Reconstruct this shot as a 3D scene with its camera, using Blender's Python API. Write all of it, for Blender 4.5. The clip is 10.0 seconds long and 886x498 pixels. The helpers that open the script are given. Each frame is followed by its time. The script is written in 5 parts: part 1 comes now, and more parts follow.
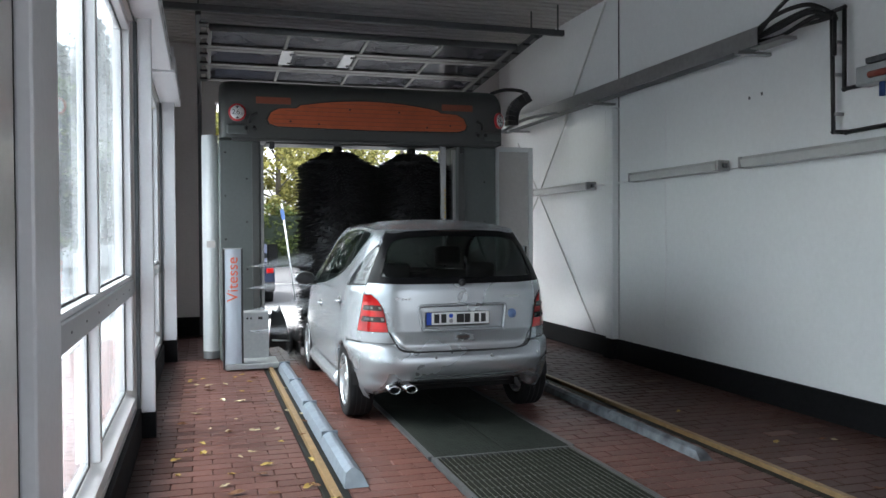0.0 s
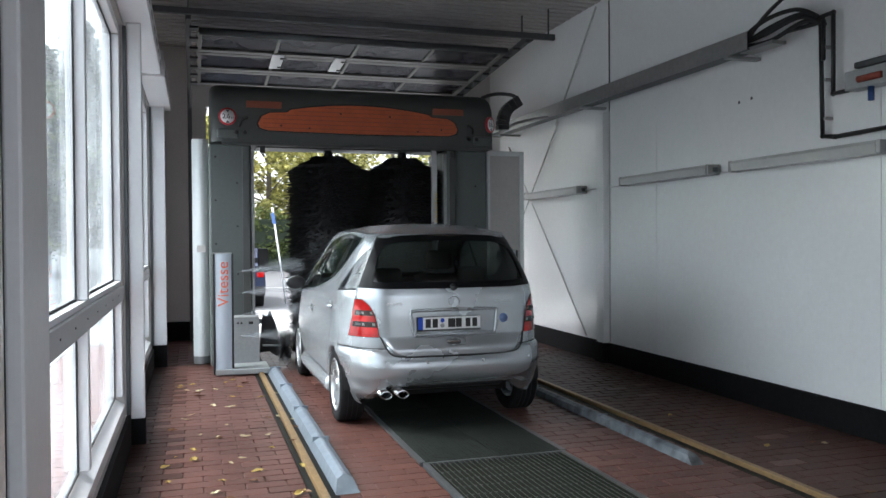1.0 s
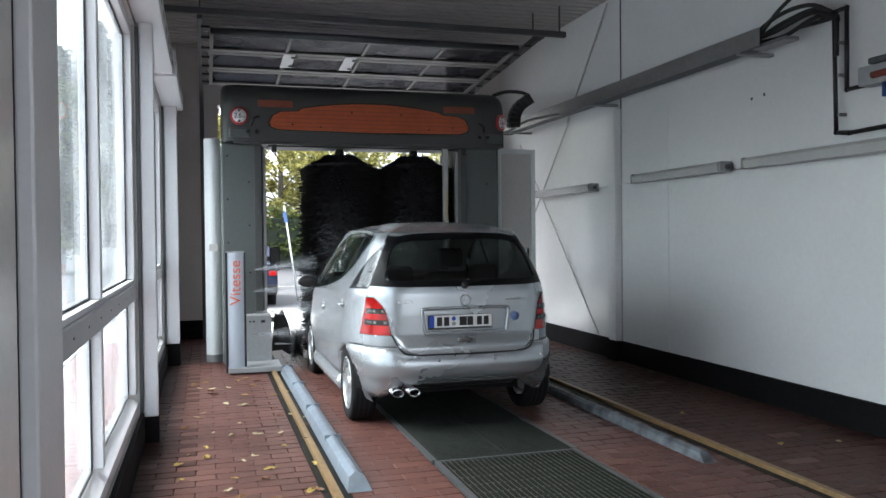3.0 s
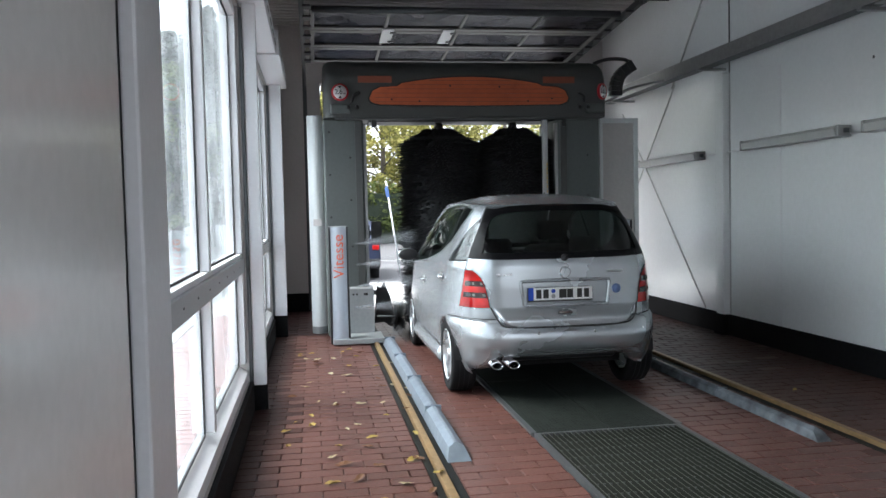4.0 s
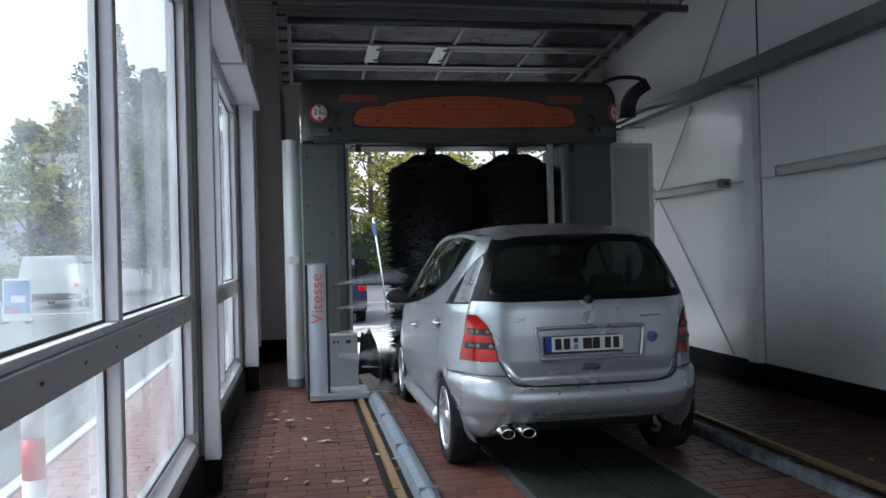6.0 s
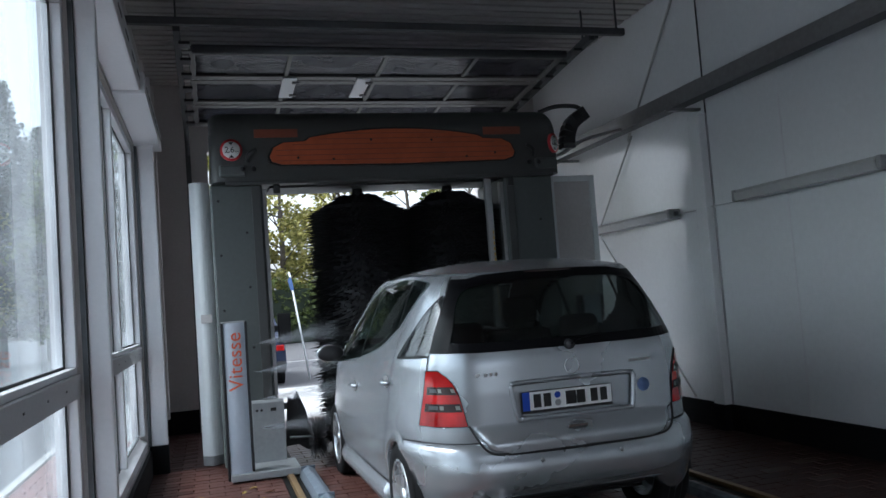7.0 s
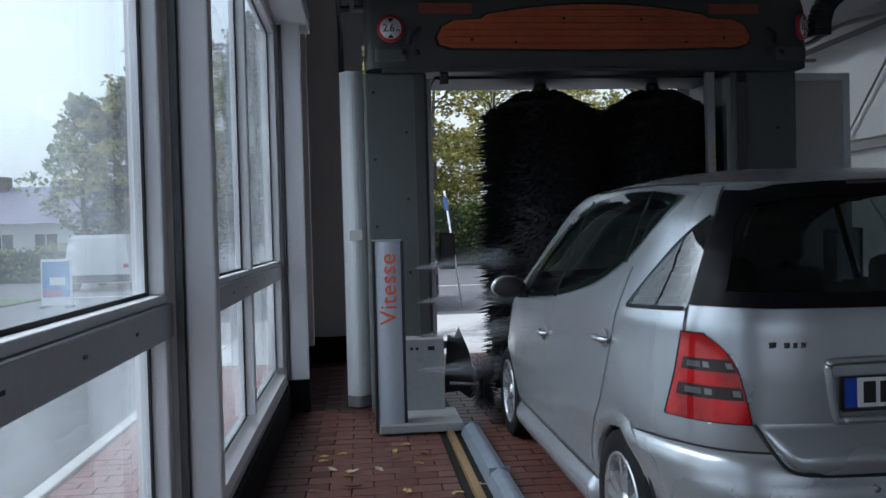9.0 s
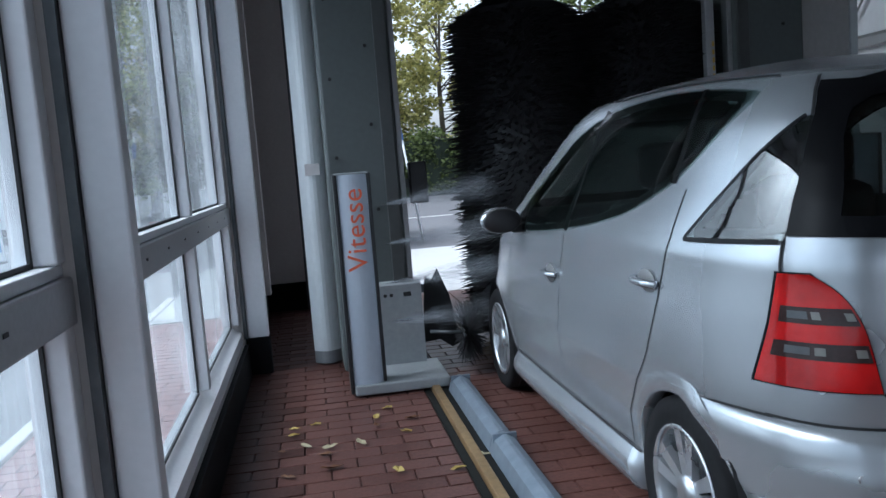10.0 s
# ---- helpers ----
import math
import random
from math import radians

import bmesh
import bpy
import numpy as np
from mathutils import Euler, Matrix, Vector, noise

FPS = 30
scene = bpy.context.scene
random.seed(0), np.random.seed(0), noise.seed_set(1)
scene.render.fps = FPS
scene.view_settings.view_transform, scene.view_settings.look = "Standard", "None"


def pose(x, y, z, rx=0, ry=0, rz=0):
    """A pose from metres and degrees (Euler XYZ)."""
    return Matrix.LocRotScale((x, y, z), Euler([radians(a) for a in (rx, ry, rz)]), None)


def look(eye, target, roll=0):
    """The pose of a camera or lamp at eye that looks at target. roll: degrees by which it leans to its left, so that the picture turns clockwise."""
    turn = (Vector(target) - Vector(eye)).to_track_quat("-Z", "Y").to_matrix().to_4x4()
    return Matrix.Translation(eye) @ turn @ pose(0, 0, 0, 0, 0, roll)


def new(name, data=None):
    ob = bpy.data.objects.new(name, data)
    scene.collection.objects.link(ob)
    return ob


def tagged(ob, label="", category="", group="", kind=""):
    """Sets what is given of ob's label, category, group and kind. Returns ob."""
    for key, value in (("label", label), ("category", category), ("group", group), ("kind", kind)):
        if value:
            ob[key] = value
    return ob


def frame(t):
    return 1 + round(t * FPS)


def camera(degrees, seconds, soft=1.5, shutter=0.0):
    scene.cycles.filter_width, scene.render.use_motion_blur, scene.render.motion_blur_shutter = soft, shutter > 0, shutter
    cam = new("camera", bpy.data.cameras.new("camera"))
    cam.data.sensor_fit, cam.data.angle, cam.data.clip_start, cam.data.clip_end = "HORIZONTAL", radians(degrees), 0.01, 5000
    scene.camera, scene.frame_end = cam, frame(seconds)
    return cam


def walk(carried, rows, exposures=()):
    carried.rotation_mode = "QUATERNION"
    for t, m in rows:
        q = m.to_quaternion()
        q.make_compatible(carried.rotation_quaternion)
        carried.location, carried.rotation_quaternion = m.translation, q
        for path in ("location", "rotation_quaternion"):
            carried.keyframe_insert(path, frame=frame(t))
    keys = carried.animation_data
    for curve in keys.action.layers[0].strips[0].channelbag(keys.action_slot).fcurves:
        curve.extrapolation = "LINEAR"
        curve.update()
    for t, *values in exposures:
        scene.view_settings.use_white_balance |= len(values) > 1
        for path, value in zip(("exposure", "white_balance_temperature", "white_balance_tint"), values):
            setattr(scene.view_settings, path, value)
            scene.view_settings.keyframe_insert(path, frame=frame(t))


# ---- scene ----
cam = camera(57.4, 10.0)
PATH = [
    (0, (0.07, 0.345, 1.488), (0.64, 2.262, 1.453), -0.3),
    (0.5, (0.07, 0.344, 1.492), (0.665, 2.254, 1.463), -0.2),
    (1, (0.071, 0.353, 1.498), (0.662, 2.263, 1.471), -0.4),
    (1.5, (0.067, 0.358, 1.478), (0.645, 2.273, 1.457), -0.5),
    (2, (0.063, 0.348, 1.494), (0.639, 2.263, 1.464), -0.4),
    (3.3, (0.077, 0.354, 1.499), (0.629, 2.276, 1.468), -0.7),
    (3.5, (0.074, 0.356, 1.491), (0.595, 2.287, 1.461), -0.7),
    (4, (0.105, 0.364, 1.487), (0.422, 2.337, 1.395), -1.3),
    (4.5, (0.255, 0.603, 1.446), (0.58, 2.569, 1.268), -0.9),
    (5, (0.318, 0.824, 1.428), (0.596, 2.8, 1.304), -0.9),
    (5.2, (0.259, 0.944, 1.432), (0.552, 2.923, 1.423), -1.7),
    (6.3, (0.217, 1.767, 1.42), (0.592, 3.731, 1.443), -1.9),
    (6.5, (0.168, 1.949, 1.392), (0.565, 3.908, 1.46), -3.3),
    (7, (0.19, 2.4, 1.391), (0.754, 4.315, 1.519), -4.3),
    (7.5, (0.223, 2.78, 1.413), (0.515, 4.757, 1.499), -5.2),
    (8, (0.195, 3.177, 1.404), (0.502, 5.154, 1.435), -2.6),
    (8.5, (0.241, 3.574, 1.395), (0.466, 5.561, 1.439), -2.4),
    (9, (0.202, 3.938, 1.373), (0.405, 5.928, 1.339), -1.5),
    (9.5, (0.127, 4.325, 1.378), (0.487, 6.288, 1.254), -3.7),
    (10, (0.134, 4.716, 1.364), (0.447, 6.681, 1.154), -4.4),
]
EXPOSURES = [(0.0, 2.34, 6200, 8), (3.5, 2.38, 6200, 8), (5.0, 2.05, 6150, 8), (6.3, 1.4, 5850, 9), (7.0, 1.42, 5780, 8), (7.5, 1.05, 5780, 8), (8.0, 0.95, 5800, 9), (8.5, 1.08, 5750, 9), (9.0, 0.8, 5680, 9), (9.5, 1.1, 5580, 8), (10.0, 1.2, 5450, 8)]
walk(cam, [(t, look(eye, target, roll)) for t, eye, target, roll in PATH], EXPOSURES)

# ---- light ----
world = bpy.data.worlds.new("overcast_sky")
scene.world = world
world.use_nodes = True
wn = world.node_tree
sky = wn.nodes.new("ShaderNodeTexSky")
sky.sky_type, sky.sun_disc = "NISHITA", False
sky.sun_elevation, sky.sun_rotation = radians(48), radians(-70)
sky.air_density, sky.dust_density, sky.ozone_density = 1.0, 4.0, 1.0
grey = wn.nodes.new("ShaderNodeHueSaturation")
grey.inputs["Saturation"].default_value = 0.22
wn.links.new(sky.outputs["Color"], grey.inputs["Color"])
wn.links.new(grey.outputs["Color"], wn.nodes["Background"].inputs["Color"])
wn.nodes["Background"].inputs["Strength"].default_value = 0.15

sun = new("sun", bpy.data.lights.new("sun", "SUN"))
sun.data.energy, sun.data.angle, sun.data.color = 0.8, radians(25), (1.0, 0.97, 0.93)
sun.matrix_world = look((-12, 4, 14), (0, 6, 0))


# ---- materials ----
def material(name, col, rough=0.6, metal=0.0, var=0.15, fine=60.0, broad=1.5, bump=0.0, coat=0.0, rand=0.0, col2=None, spec=0.5):
    """A surface with fine grain and broad stains, in metres."""
    m = bpy.data.materials.new(name)
    m.use_nodes = True
    nt = m.node_tree
    b = nt.nodes["Principled BSDF"]
    b.inputs["Roughness"].default_value, b.inputs["Metallic"].default_value = rough, metal
    b.inputs["Coat Weight"].default_value, b.inputs["Coat Roughness"].default_value = coat, 0.06
    b.inputs["Specular IOR Level"].default_value = spec
    co = nt.nodes.new("ShaderNodeTexCoord")
    n1, n2 = nt.nodes.new("ShaderNodeTexNoise"), nt.nodes.new("ShaderNodeTexNoise")
    n1.inputs["Scale"].default_value, n2.inputs["Scale"].default_value = fine, broad
    n1.inputs["Detail"].default_value, n2.inputs["Detail"].default_value = 3, 5
    add = nt.nodes.new("ShaderNodeMath")
    add.operation = "ADD"
    for n in (n1, n2):
        nt.links.new(co.outputs["Object"], n.inputs["Vector"])
    nt.links.new(n1.outputs["Fac"], add.inputs[0])
    nt.links.new(n2.outputs["Fac"], add.inputs[1])
    fac = add.outputs[0]
    if rand:
        info, mul, add2 = nt.nodes.new("ShaderNodeObjectInfo"), nt.nodes.new("ShaderNodeMath"), nt.nodes.new("ShaderNodeMath")
        geo, pick = nt.nodes.new("ShaderNodeNewGeometry"), nt.nodes.new("ShaderNodeMath")
        pick.operation, mul.operation, add2.operation = "ADD", "MULTIPLY_ADD", "ADD"
        nt.links.new(info.outputs["Random"], pick.inputs[0])
        nt.links.new(geo.outputs["Random Per Island"], pick.inputs[1])
        frac = nt.nodes.new("ShaderNodeMath")
        frac.operation = "FRACT"
        nt.links.new(pick.outputs[0], frac.inputs[0])
        nt.links.new(frac.outputs[0], mul.inputs[0])
        mul.inputs[1].default_value, mul.inputs[2].default_value = rand, -rand / 2
        nt.links.new(fac, add2.inputs[0])
        nt.links.new(mul.outputs[0], add2.inputs[1])
        fac = add2.outputs[0]
    ramp = nt.nodes.new("ShaderNodeMapRange")
    ramp.inputs["From Min"].default_value, ramp.inputs["From Max"].default_value = 0.6, 1.4
    nt.links.new(fac, ramp.inputs["Value"])
    mix = nt.nodes.new("ShaderNodeMix")
    mix.data_type = "RGBA"
    lo = [c * (1 - var) for c in col]
    hi = [min(1, c * (1 + var)) for c in (col2 or col)]
    mix.inputs["A"].default_value, mix.inputs["B"].default_value = (*lo, 1), (*hi, 1)
    nt.links.new(ramp.outputs[0], mix.inputs["Factor"])
    nt.links.new(mix.outputs["Result"], b.inputs["Base Color"])
    rr = nt.nodes.new("ShaderNodeMapRange")
    rr.inputs["To Min"].default_value, rr.inputs["To Max"].default_value = max(0.02, rough - 0.08), min(1, rough + 0.08)
    nt.links.new(n2.outputs["Fac"], rr.inputs["Value"])
    nt.links.new(rr.outputs[0], b.inputs["Roughness"])
    if bump:
        bm_ = nt.nodes.new("ShaderNodeBump")
        bm_.inputs["Strength"].default_value, bm_.inputs["Distance"].default_value = bump, 0.004
        nt.links.new(n1.outputs["Fac"], bm_.inputs["Height"])
        nt.links.new(bm_.outputs[0], b.inputs["Normal"])
    return m


def glass(name, tint, rough=0.0, haze=0.0, haze_col=(0.8, 0.85, 0.88), gloss=0.03):
    """Thin glass: clear with a mirror-like gloss, and dried spray as a faint haze."""
    m = bpy.data.materials.new(name)
    m.use_nodes = True
    nt = m.node_tree
    out = nt.nodes["Material Output"]
    tr, gl, mix, fr, pw, mr0 = (nt.nodes.new("ShaderNode" + k) for k in ("BsdfTransparent", "BsdfGlossy", "MixShader", "LayerWeight", "Math", "MapRange"))
    tr.inputs["Color"].default_value = (*tint, 1)
    gl.inputs["Roughness"].default_value = rough + 0.01
    fr.inputs["Blend"].default_value = 0.5
    pw.operation, pw.inputs[1].default_value = "POWER", 5.0
    mr0.inputs["To Min"].default_value, mr0.inputs["To Max"].default_value = gloss, 0.55
    nt.links.new(fr.outputs["Facing"], pw.inputs[0])
    nt.links.new(pw.outputs[0], mr0.inputs["Value"])
    nt.links.new(mr0.outputs[0], mix.inputs[0])
    nt.links.new(tr.outputs[0], mix.inputs[1])
    nt.links.new(gl.outputs[0], mix.inputs[2])
    last = mix
    if haze:
        df, mix2, no, co, mr = (nt.nodes.new("ShaderNode" + k) for k in ("BsdfTranslucent", "MixShader", "TexNoise", "TexCoord", "MapRange"))
        df.inputs["Color"].default_value = (*haze_col, 1)
        no.inputs["Scale"].default_value, no.inputs["Detail"].default_value = 2.2, 5
        mr.inputs["From Min"].default_value, mr.inputs["From Max"].default_value = 0.35, 0.7
        mr.inputs["To Min"].default_value, mr.inputs["To Max"].default_value = haze * 0.3, haze
        nt.links.new(co.outputs["Object"], no.inputs["Vector"])
        nt.links.new(no.outputs["Fac"], mr.inputs["Value"])
        nt.links.new(mr.outputs[0], mix2.inputs[0])
        nt.links.new(mix.outputs[0], mix2.inputs[1])
        nt.links.new(df.outputs[0], mix2.inputs[2])
        last = mix2
    nt.links.new(last.outputs[0], out.inputs["Surface"])
    return m


def glow(name, col, strength):
    m = material(name, col, 0.4)
    b = m.node_tree.nodes["Principled BSDF"]
    b.inputs["Emission Color"].default_value, b.inputs["Emission Strength"].default_value = (*col, 1), strength
    return m


WHITE_WALL = material("white_sandwich_panel", (0.80, 0.82, 0.83), 0.17, 0, 0.04, 25, 0.8, 0.02)
FRAME_WHITE = material("white_window_profile", (0.72, 0.72, 0.74), 0.38, 0, 0.05, 40, 1.2, 0.03)
GLOSS_PANEL = material("glossy_pale_cladding", (0.78, 0.76, 0.74), 0.18, 0, 0.05, 25, 0.9, 0.03)
ALU = material("anodised_profile", (0.45, 0.45, 0.46), 0.42, 0.4, 0.10, 60, 1.4, 0.03)
DOOR_ALU = material("dull_door_profile", (0.12, 0.115, 0.11), 0.5, 0.3, 0.12, 60, 1.4, 0.03)
WALL_GREY = material("painted_wall", (0.60, 0.575, 0.565), 0.7, 0, 0.08, 30, 1.0, 0.08)
PLINTH = material("black_bitumen_plinth", (0.010, 0.010, 0.011), 0.7, 0, 0.3, 30, 1.5, 0.15, spec=0.06)
CEIL = material("ceiling_sheet", (0.40, 0.385, 0.37), 0.55, 0, 0.10, 20, 0.9, 0.05)
BRICK = material("red_clinker_paver", (0.070, 0.031, 0.025), 0.42, 0, 0.30, 45, 0.9, 0.25, rand=0.35, col2=(0.096, 0.045, 0.037), spec=0.20)
# darker copy of the red paver for the strips along both walls
DARK_BRICK = material("dark_red_paver", (0.045, 0.022, 0.018), 0.45, 0, 0.30, 45, 0.9, 0.25, rand=0.3, col2=(0.062, 0.031, 0.026), spec=0.10)
JOINT = material("paver_joint_sand", (0.042, 0.023, 0.020), 0.9, 0, 0.25, 80, 2, 0.3)
PALE_BRICK = material("dry_red_paver", (0.24, 0.13, 0.12), 0.85, 0, 0.15, 40, 0.8, 0.2, rand=0.4)
ASPHALT = material("asphalt", (0.115, 0.115, 0.12), 0.9, 0, 0.2, 120, 0.35, 0.2)
BRASS = material("ochre_rusty_rail", (0.23, 0.150, 0.070), 0.5, 0.35, 0.3, 25, 2.2, 0.2)
# darker galvanised steel, mottled from near black to grey
DARK_GALV = material("dark_mottled_galvanised_steel", (0.012, 0.013, 0.015), 0.55, 0.3, 0.3, 9, 5.0, 0.1, col2=(0.16, 0.18, 0.20))
GALV = material("galvanised_steel", (0.21, 0.25, 0.295), 0.42, 0.55, 0.22, 14, 3.0, 0.08)
STEEL_DARK = material("dark_steel", (0.09, 0.095, 0.10), 0.5, 0.5, 0.25, 30, 2.0, 0.1)
STEEL = material("bare_sheet_steel", (0.33, 0.33, 0.33), 0.42, 0.7, 0.15, 20, 1.6, 0.05)
GRATE = material("wet_grating_steel", (0.014, 0.016, 0.013), 0.55, 0.05, 0.3, 30, 3, 0.1, spec=0.08)
PIT = material("wet_dark_pit", (0.012, 0.013, 0.012), 0.5, 0, 0.3, 20, 2, spec=0.08)
PLATE = material("worn_checker_plate", (0.020, 0.024, 0.021), 0.6, 0.05, 0.45, 12, 2.4, 0.1, spec=0.10)
GANTRY = material("dark_grey_plastic", (0.064, 0.067, 0.066), 0.5, 0, 0.12, 30, 1.2, 0.05)
GANTRY_LEG = material("grey_green_housing", (0.098, 0.110, 0.108), 0.48, 0, 0.10, 30, 1.2, 0.04)
GANTRY_FOOT = material("light_grey_housing", (0.33, 0.35, 0.36), 0.4, 0.2, 0.12, 30, 1.5, 0.04)
PANEL_SILVER = material("silver_blue_panel", (0.46, 0.51, 0.58), 0.38, 0.1, 0.05, 30, 1.0)
PANEL_WHITE = material("white_splash_panel", (0.76, 0.79, 0.80), 0.35, 0, 0.05, 20, 1.0)
ORANGE = material("orange_translucent_cover", (0.46, 0.095, 0.032), 0.5, 0, 0.18, 12, 1.5)
ORANGE_DARK = material("faded_orange_field", (0.24, 0.062, 0.032), 0.5, 0, 0.15, 20, 1.5)
LETTER_RED = material("orange_red_lettering", (0.72, 0.13, 0.06), 0.5, 0, 0.05)
BLACK_PLASTIC = material("black_plastic", (0.018, 0.018, 0.02), 0.4, 0, 0.2, 40, 2)
RUBBER = material("black_rubber", (0.02, 0.02, 0.021), 0.7, 0, 0.2, 60, 3, 0.1)
BRISTLE = material("black_wash_bristle", (0.030, 0.030, 0.032), 0.45, 0, 0.3, 30, 2, spec=0.4)
SIGN_WHITE = material("sign_white", (0.80, 0.80, 0.80), 0.4, 0, 0.03)
SIGN_RED = material("sign_red", (0.55, 0.02, 0.03), 0.4, 0, 0.05)
BLACK = material("print_black", (0.012, 0.012, 0.012), 0.5, 0, 0.05)
LAMP_PLASTIC = material("dusty_diffuser", (0.48, 0.49, 0.48), 0.35, 0, 0.08, 20, 2)
WINDOW_GLASS = glass("sprayed_window_glass", (0.86, 0.90, 0.91), 0.0, 0.12, (0.85, 0.92, 0.96))
DOOR_GLASS = glass("milky_door_glazing", (0.55, 0.56, 0.60), 0.15, 0.5, (0.35, 0.35, 0.40))


# ---- shapes ----
def box(bm, x0, x1, y0, y1, z0, z1, bevel=0.0, seg=2):
    vs = bmesh.ops.create_cube(bm, size=1)["verts"]
    for v in vs:
        v.co = ((x0 + x1) / 2 + v.co.x * (x1 - x0), (y0 + y1) / 2 + v.co.y * (y1 - y0), (z0 + z1) / 2 + v.co.z * (z1 - z0))
    if bevel:
        es = list({e for v in vs for e in v.link_edges})
        bmesh.ops.bevel(bm, geom=es, offset=bevel, segments=seg, affect="EDGES", profile=0.5)
    return bm


def boxes(*rows, bevel=0.0):
    bm = bmesh.new()
    for r in rows:
        box(bm, *r, bevel=bevel)
    return bm


def prism(profile, axis, a0, a1):
    """A closed profile drawn out along an axis. axis x: (y, z); y: (x, z); z: (x, y)."""
    bm = bmesh.new()
    put = {"x": lambda p, a: (a, p[0], p[1]), "y": lambda p, a: (p[0], a, p[1]), "z": lambda p, a: (p[0], p[1], a)}[axis]
    lo, hi = [bm.verts.new(put(p, a0)) for p in profile], [bm.verts.new(put(p, a1)) for p in profile]
    bm.faces.new(lo), bm.faces.new(hi[::-1])
    n = len(profile)
    for i in range(n):
        bm.faces.new((lo[i], hi[i], hi[(i + 1) % n], lo[(i + 1) % n]))
    bmesh.ops.recalc_face_normals(bm, faces=bm.faces)
    return bm


def rod(bm, a, b, r, seg=10, r2=None):
    a, b = Vector(a), Vector(b)
    m = Matrix.Translation((a + b) / 2) @ (b - a).to_track_quat("Z", "Y").to_matrix().to_4x4()
    bmesh.ops.create_cone(bm, cap_ends=True, segments=seg, radius1=r, radius2=r if r2 is None else r2, depth=(b - a).length, matrix=m)
    return bm


def tube(points, r, seg=8, steps=6):
    """A bent pipe along a smooth line."""
    pts, n = [Vector(p) for p in points], len(points)
    line = []
    for i in range(n - 1):
        p0, p1, p2, p3 = pts[max(i - 1, 0)], pts[i], pts[i + 1], pts[min(i + 2, n - 1)]
        for k in range(steps):
            t = k / steps
            line.append(0.5 * (2 * p1 + (p2 - p0) * t + (2 * p0 - 5 * p1 + 4 * p2 - p3) * t * t + (3 * p1 - p0 - 3 * p2 + p3) * t ** 3))
    line.append(pts[-1])
    bm, rings = bmesh.new(), []
    for i, p in enumerate(line):
        d = (line[min(i + 1, len(line) - 1)] - line[max(i - 1, 0)]).normalized()
        side = d.cross(Vector((0.13, 0.21, 0.97))).normalized()
        up = side.cross(d)
        rings.append([bm.verts.new(p + r * (math.cos(2 * math.pi * k / seg) * side + math.sin(2 * math.pi * k / seg) * up)) for k in range(seg)])
    for a, b in zip(rings, rings[1:]):
        for k in range(seg):
            bm.faces.new((a[k], a[(k + 1) % seg], b[(k + 1) % seg], b[k]))
    bm.faces.new(rings[0]), bm.faces.new(rings[-1][::-1])
    bmesh.ops.recalc_face_normals(bm, faces=bm.faces)
    return bm


def polyline(points, r, seg=8):
    bm = bmesh.new()
    for a, b in zip(points, points[1:]):
        rod(bm, a, b, r, seg)
    for p in points[1:-1]:
        bmesh.ops.create_uvsphere(bm, u_segments=seg, v_segments=6, radius=r * 1.25, matrix=Matrix.Translation(p))
    return bm


def mesh_of(name, bm, mat, smooth=False):
    me = bpy.data.meshes.new(name)
    bm.to_mesh(me)
    bm.free()
    me.materials.append(mat)
    for p in me.polygons:
        p.use_smooth = smooth
    return me


def part(name, bm, mat, parent=None, label="", smooth=False):
    ob = new(name, mesh_of(name, bm, mat, smooth))
    if parent is not None:
        ob.parent = parent
    return tagged(ob, label)


def thing(name, label, category, at=(0, 0, 0), group="", kind=""):
    ob = new(name)
    ob.location = at
    ob.empty_display_size = 0.1
    return tagged(ob, label, category, group, kind)


def structure(name, bm, mat, label, category):
    return tagged(part(name, bm, mat), label, category, "", "structure")


def writing(name, text, size, mat, m, parent, spacing=1.0):
    """Flat lettering in the built-in font, as a mesh."""
    cu = bpy.data.curves.new(name, "FONT")
    cu.body, cu.size, cu.align_x, cu.align_y, cu.extrude, cu.space_character = text, size, "CENTER", "CENTER", 0.0008, spacing
    tmp = bpy.data.objects.new("lettering", cu)
    scene.collection.objects.link(tmp)
    bpy.context.view_layer.update()
    me = bpy.data.meshes.new_from_object(tmp.evaluated_get(bpy.context.evaluated_depsgraph_get()))
    bpy.data.objects.remove(tmp)
    bpy.data.curves.remove(cu)
    me.materials.clear()
    me.materials.append(mat)
    ob = new(name, me)
    ob.parent, ob.matrix_basis = parent, m
    return ob


# ---- the hall ----
XL, XR, YF, YB, ZC = -0.40, 4.82, -0.8, 13.0, 4.36
DOOR_L, DOOR_R, DOOR_H = 0.28, 3.90, 3.50

structure("ground", boxes((-90, 90, -40, 160, -0.45, -0.06)), ASPHALT, "grey asphalt yard and road outside the wash hall", "ground")
structure("pavement", boxes((-1.60, -0.46, -2.4, 13.2, -0.10, -0.05)), JOINT, "strip of red paving along the window wall outside", "pavement")
# apron added on the asphalt; its pale colour carries sky glare on wet ground
structure("pavement_apron", boxes((-1.6, 6.5, 13.22, 18.2, -0.10, -0.035), bevel=0.004), material("glare_pale_concrete", (0.42, 0.42, 0.41), 0.7, 0, 0.12, 30, 0.7, 0.15), "pale concrete apron outside the exit, wet glare put into its colour", "pavement")
structure("kerb", boxes((-1.70, -1.602, -6, 15, -0.10, -0.02), bevel=0.01), material("pale_kerb_stone", (0.5, 0.49, 0.47), 0.85, 0, 0.12, 40, 2, 0.2), "pale concrete kerb edging the outside paving", "kerb")
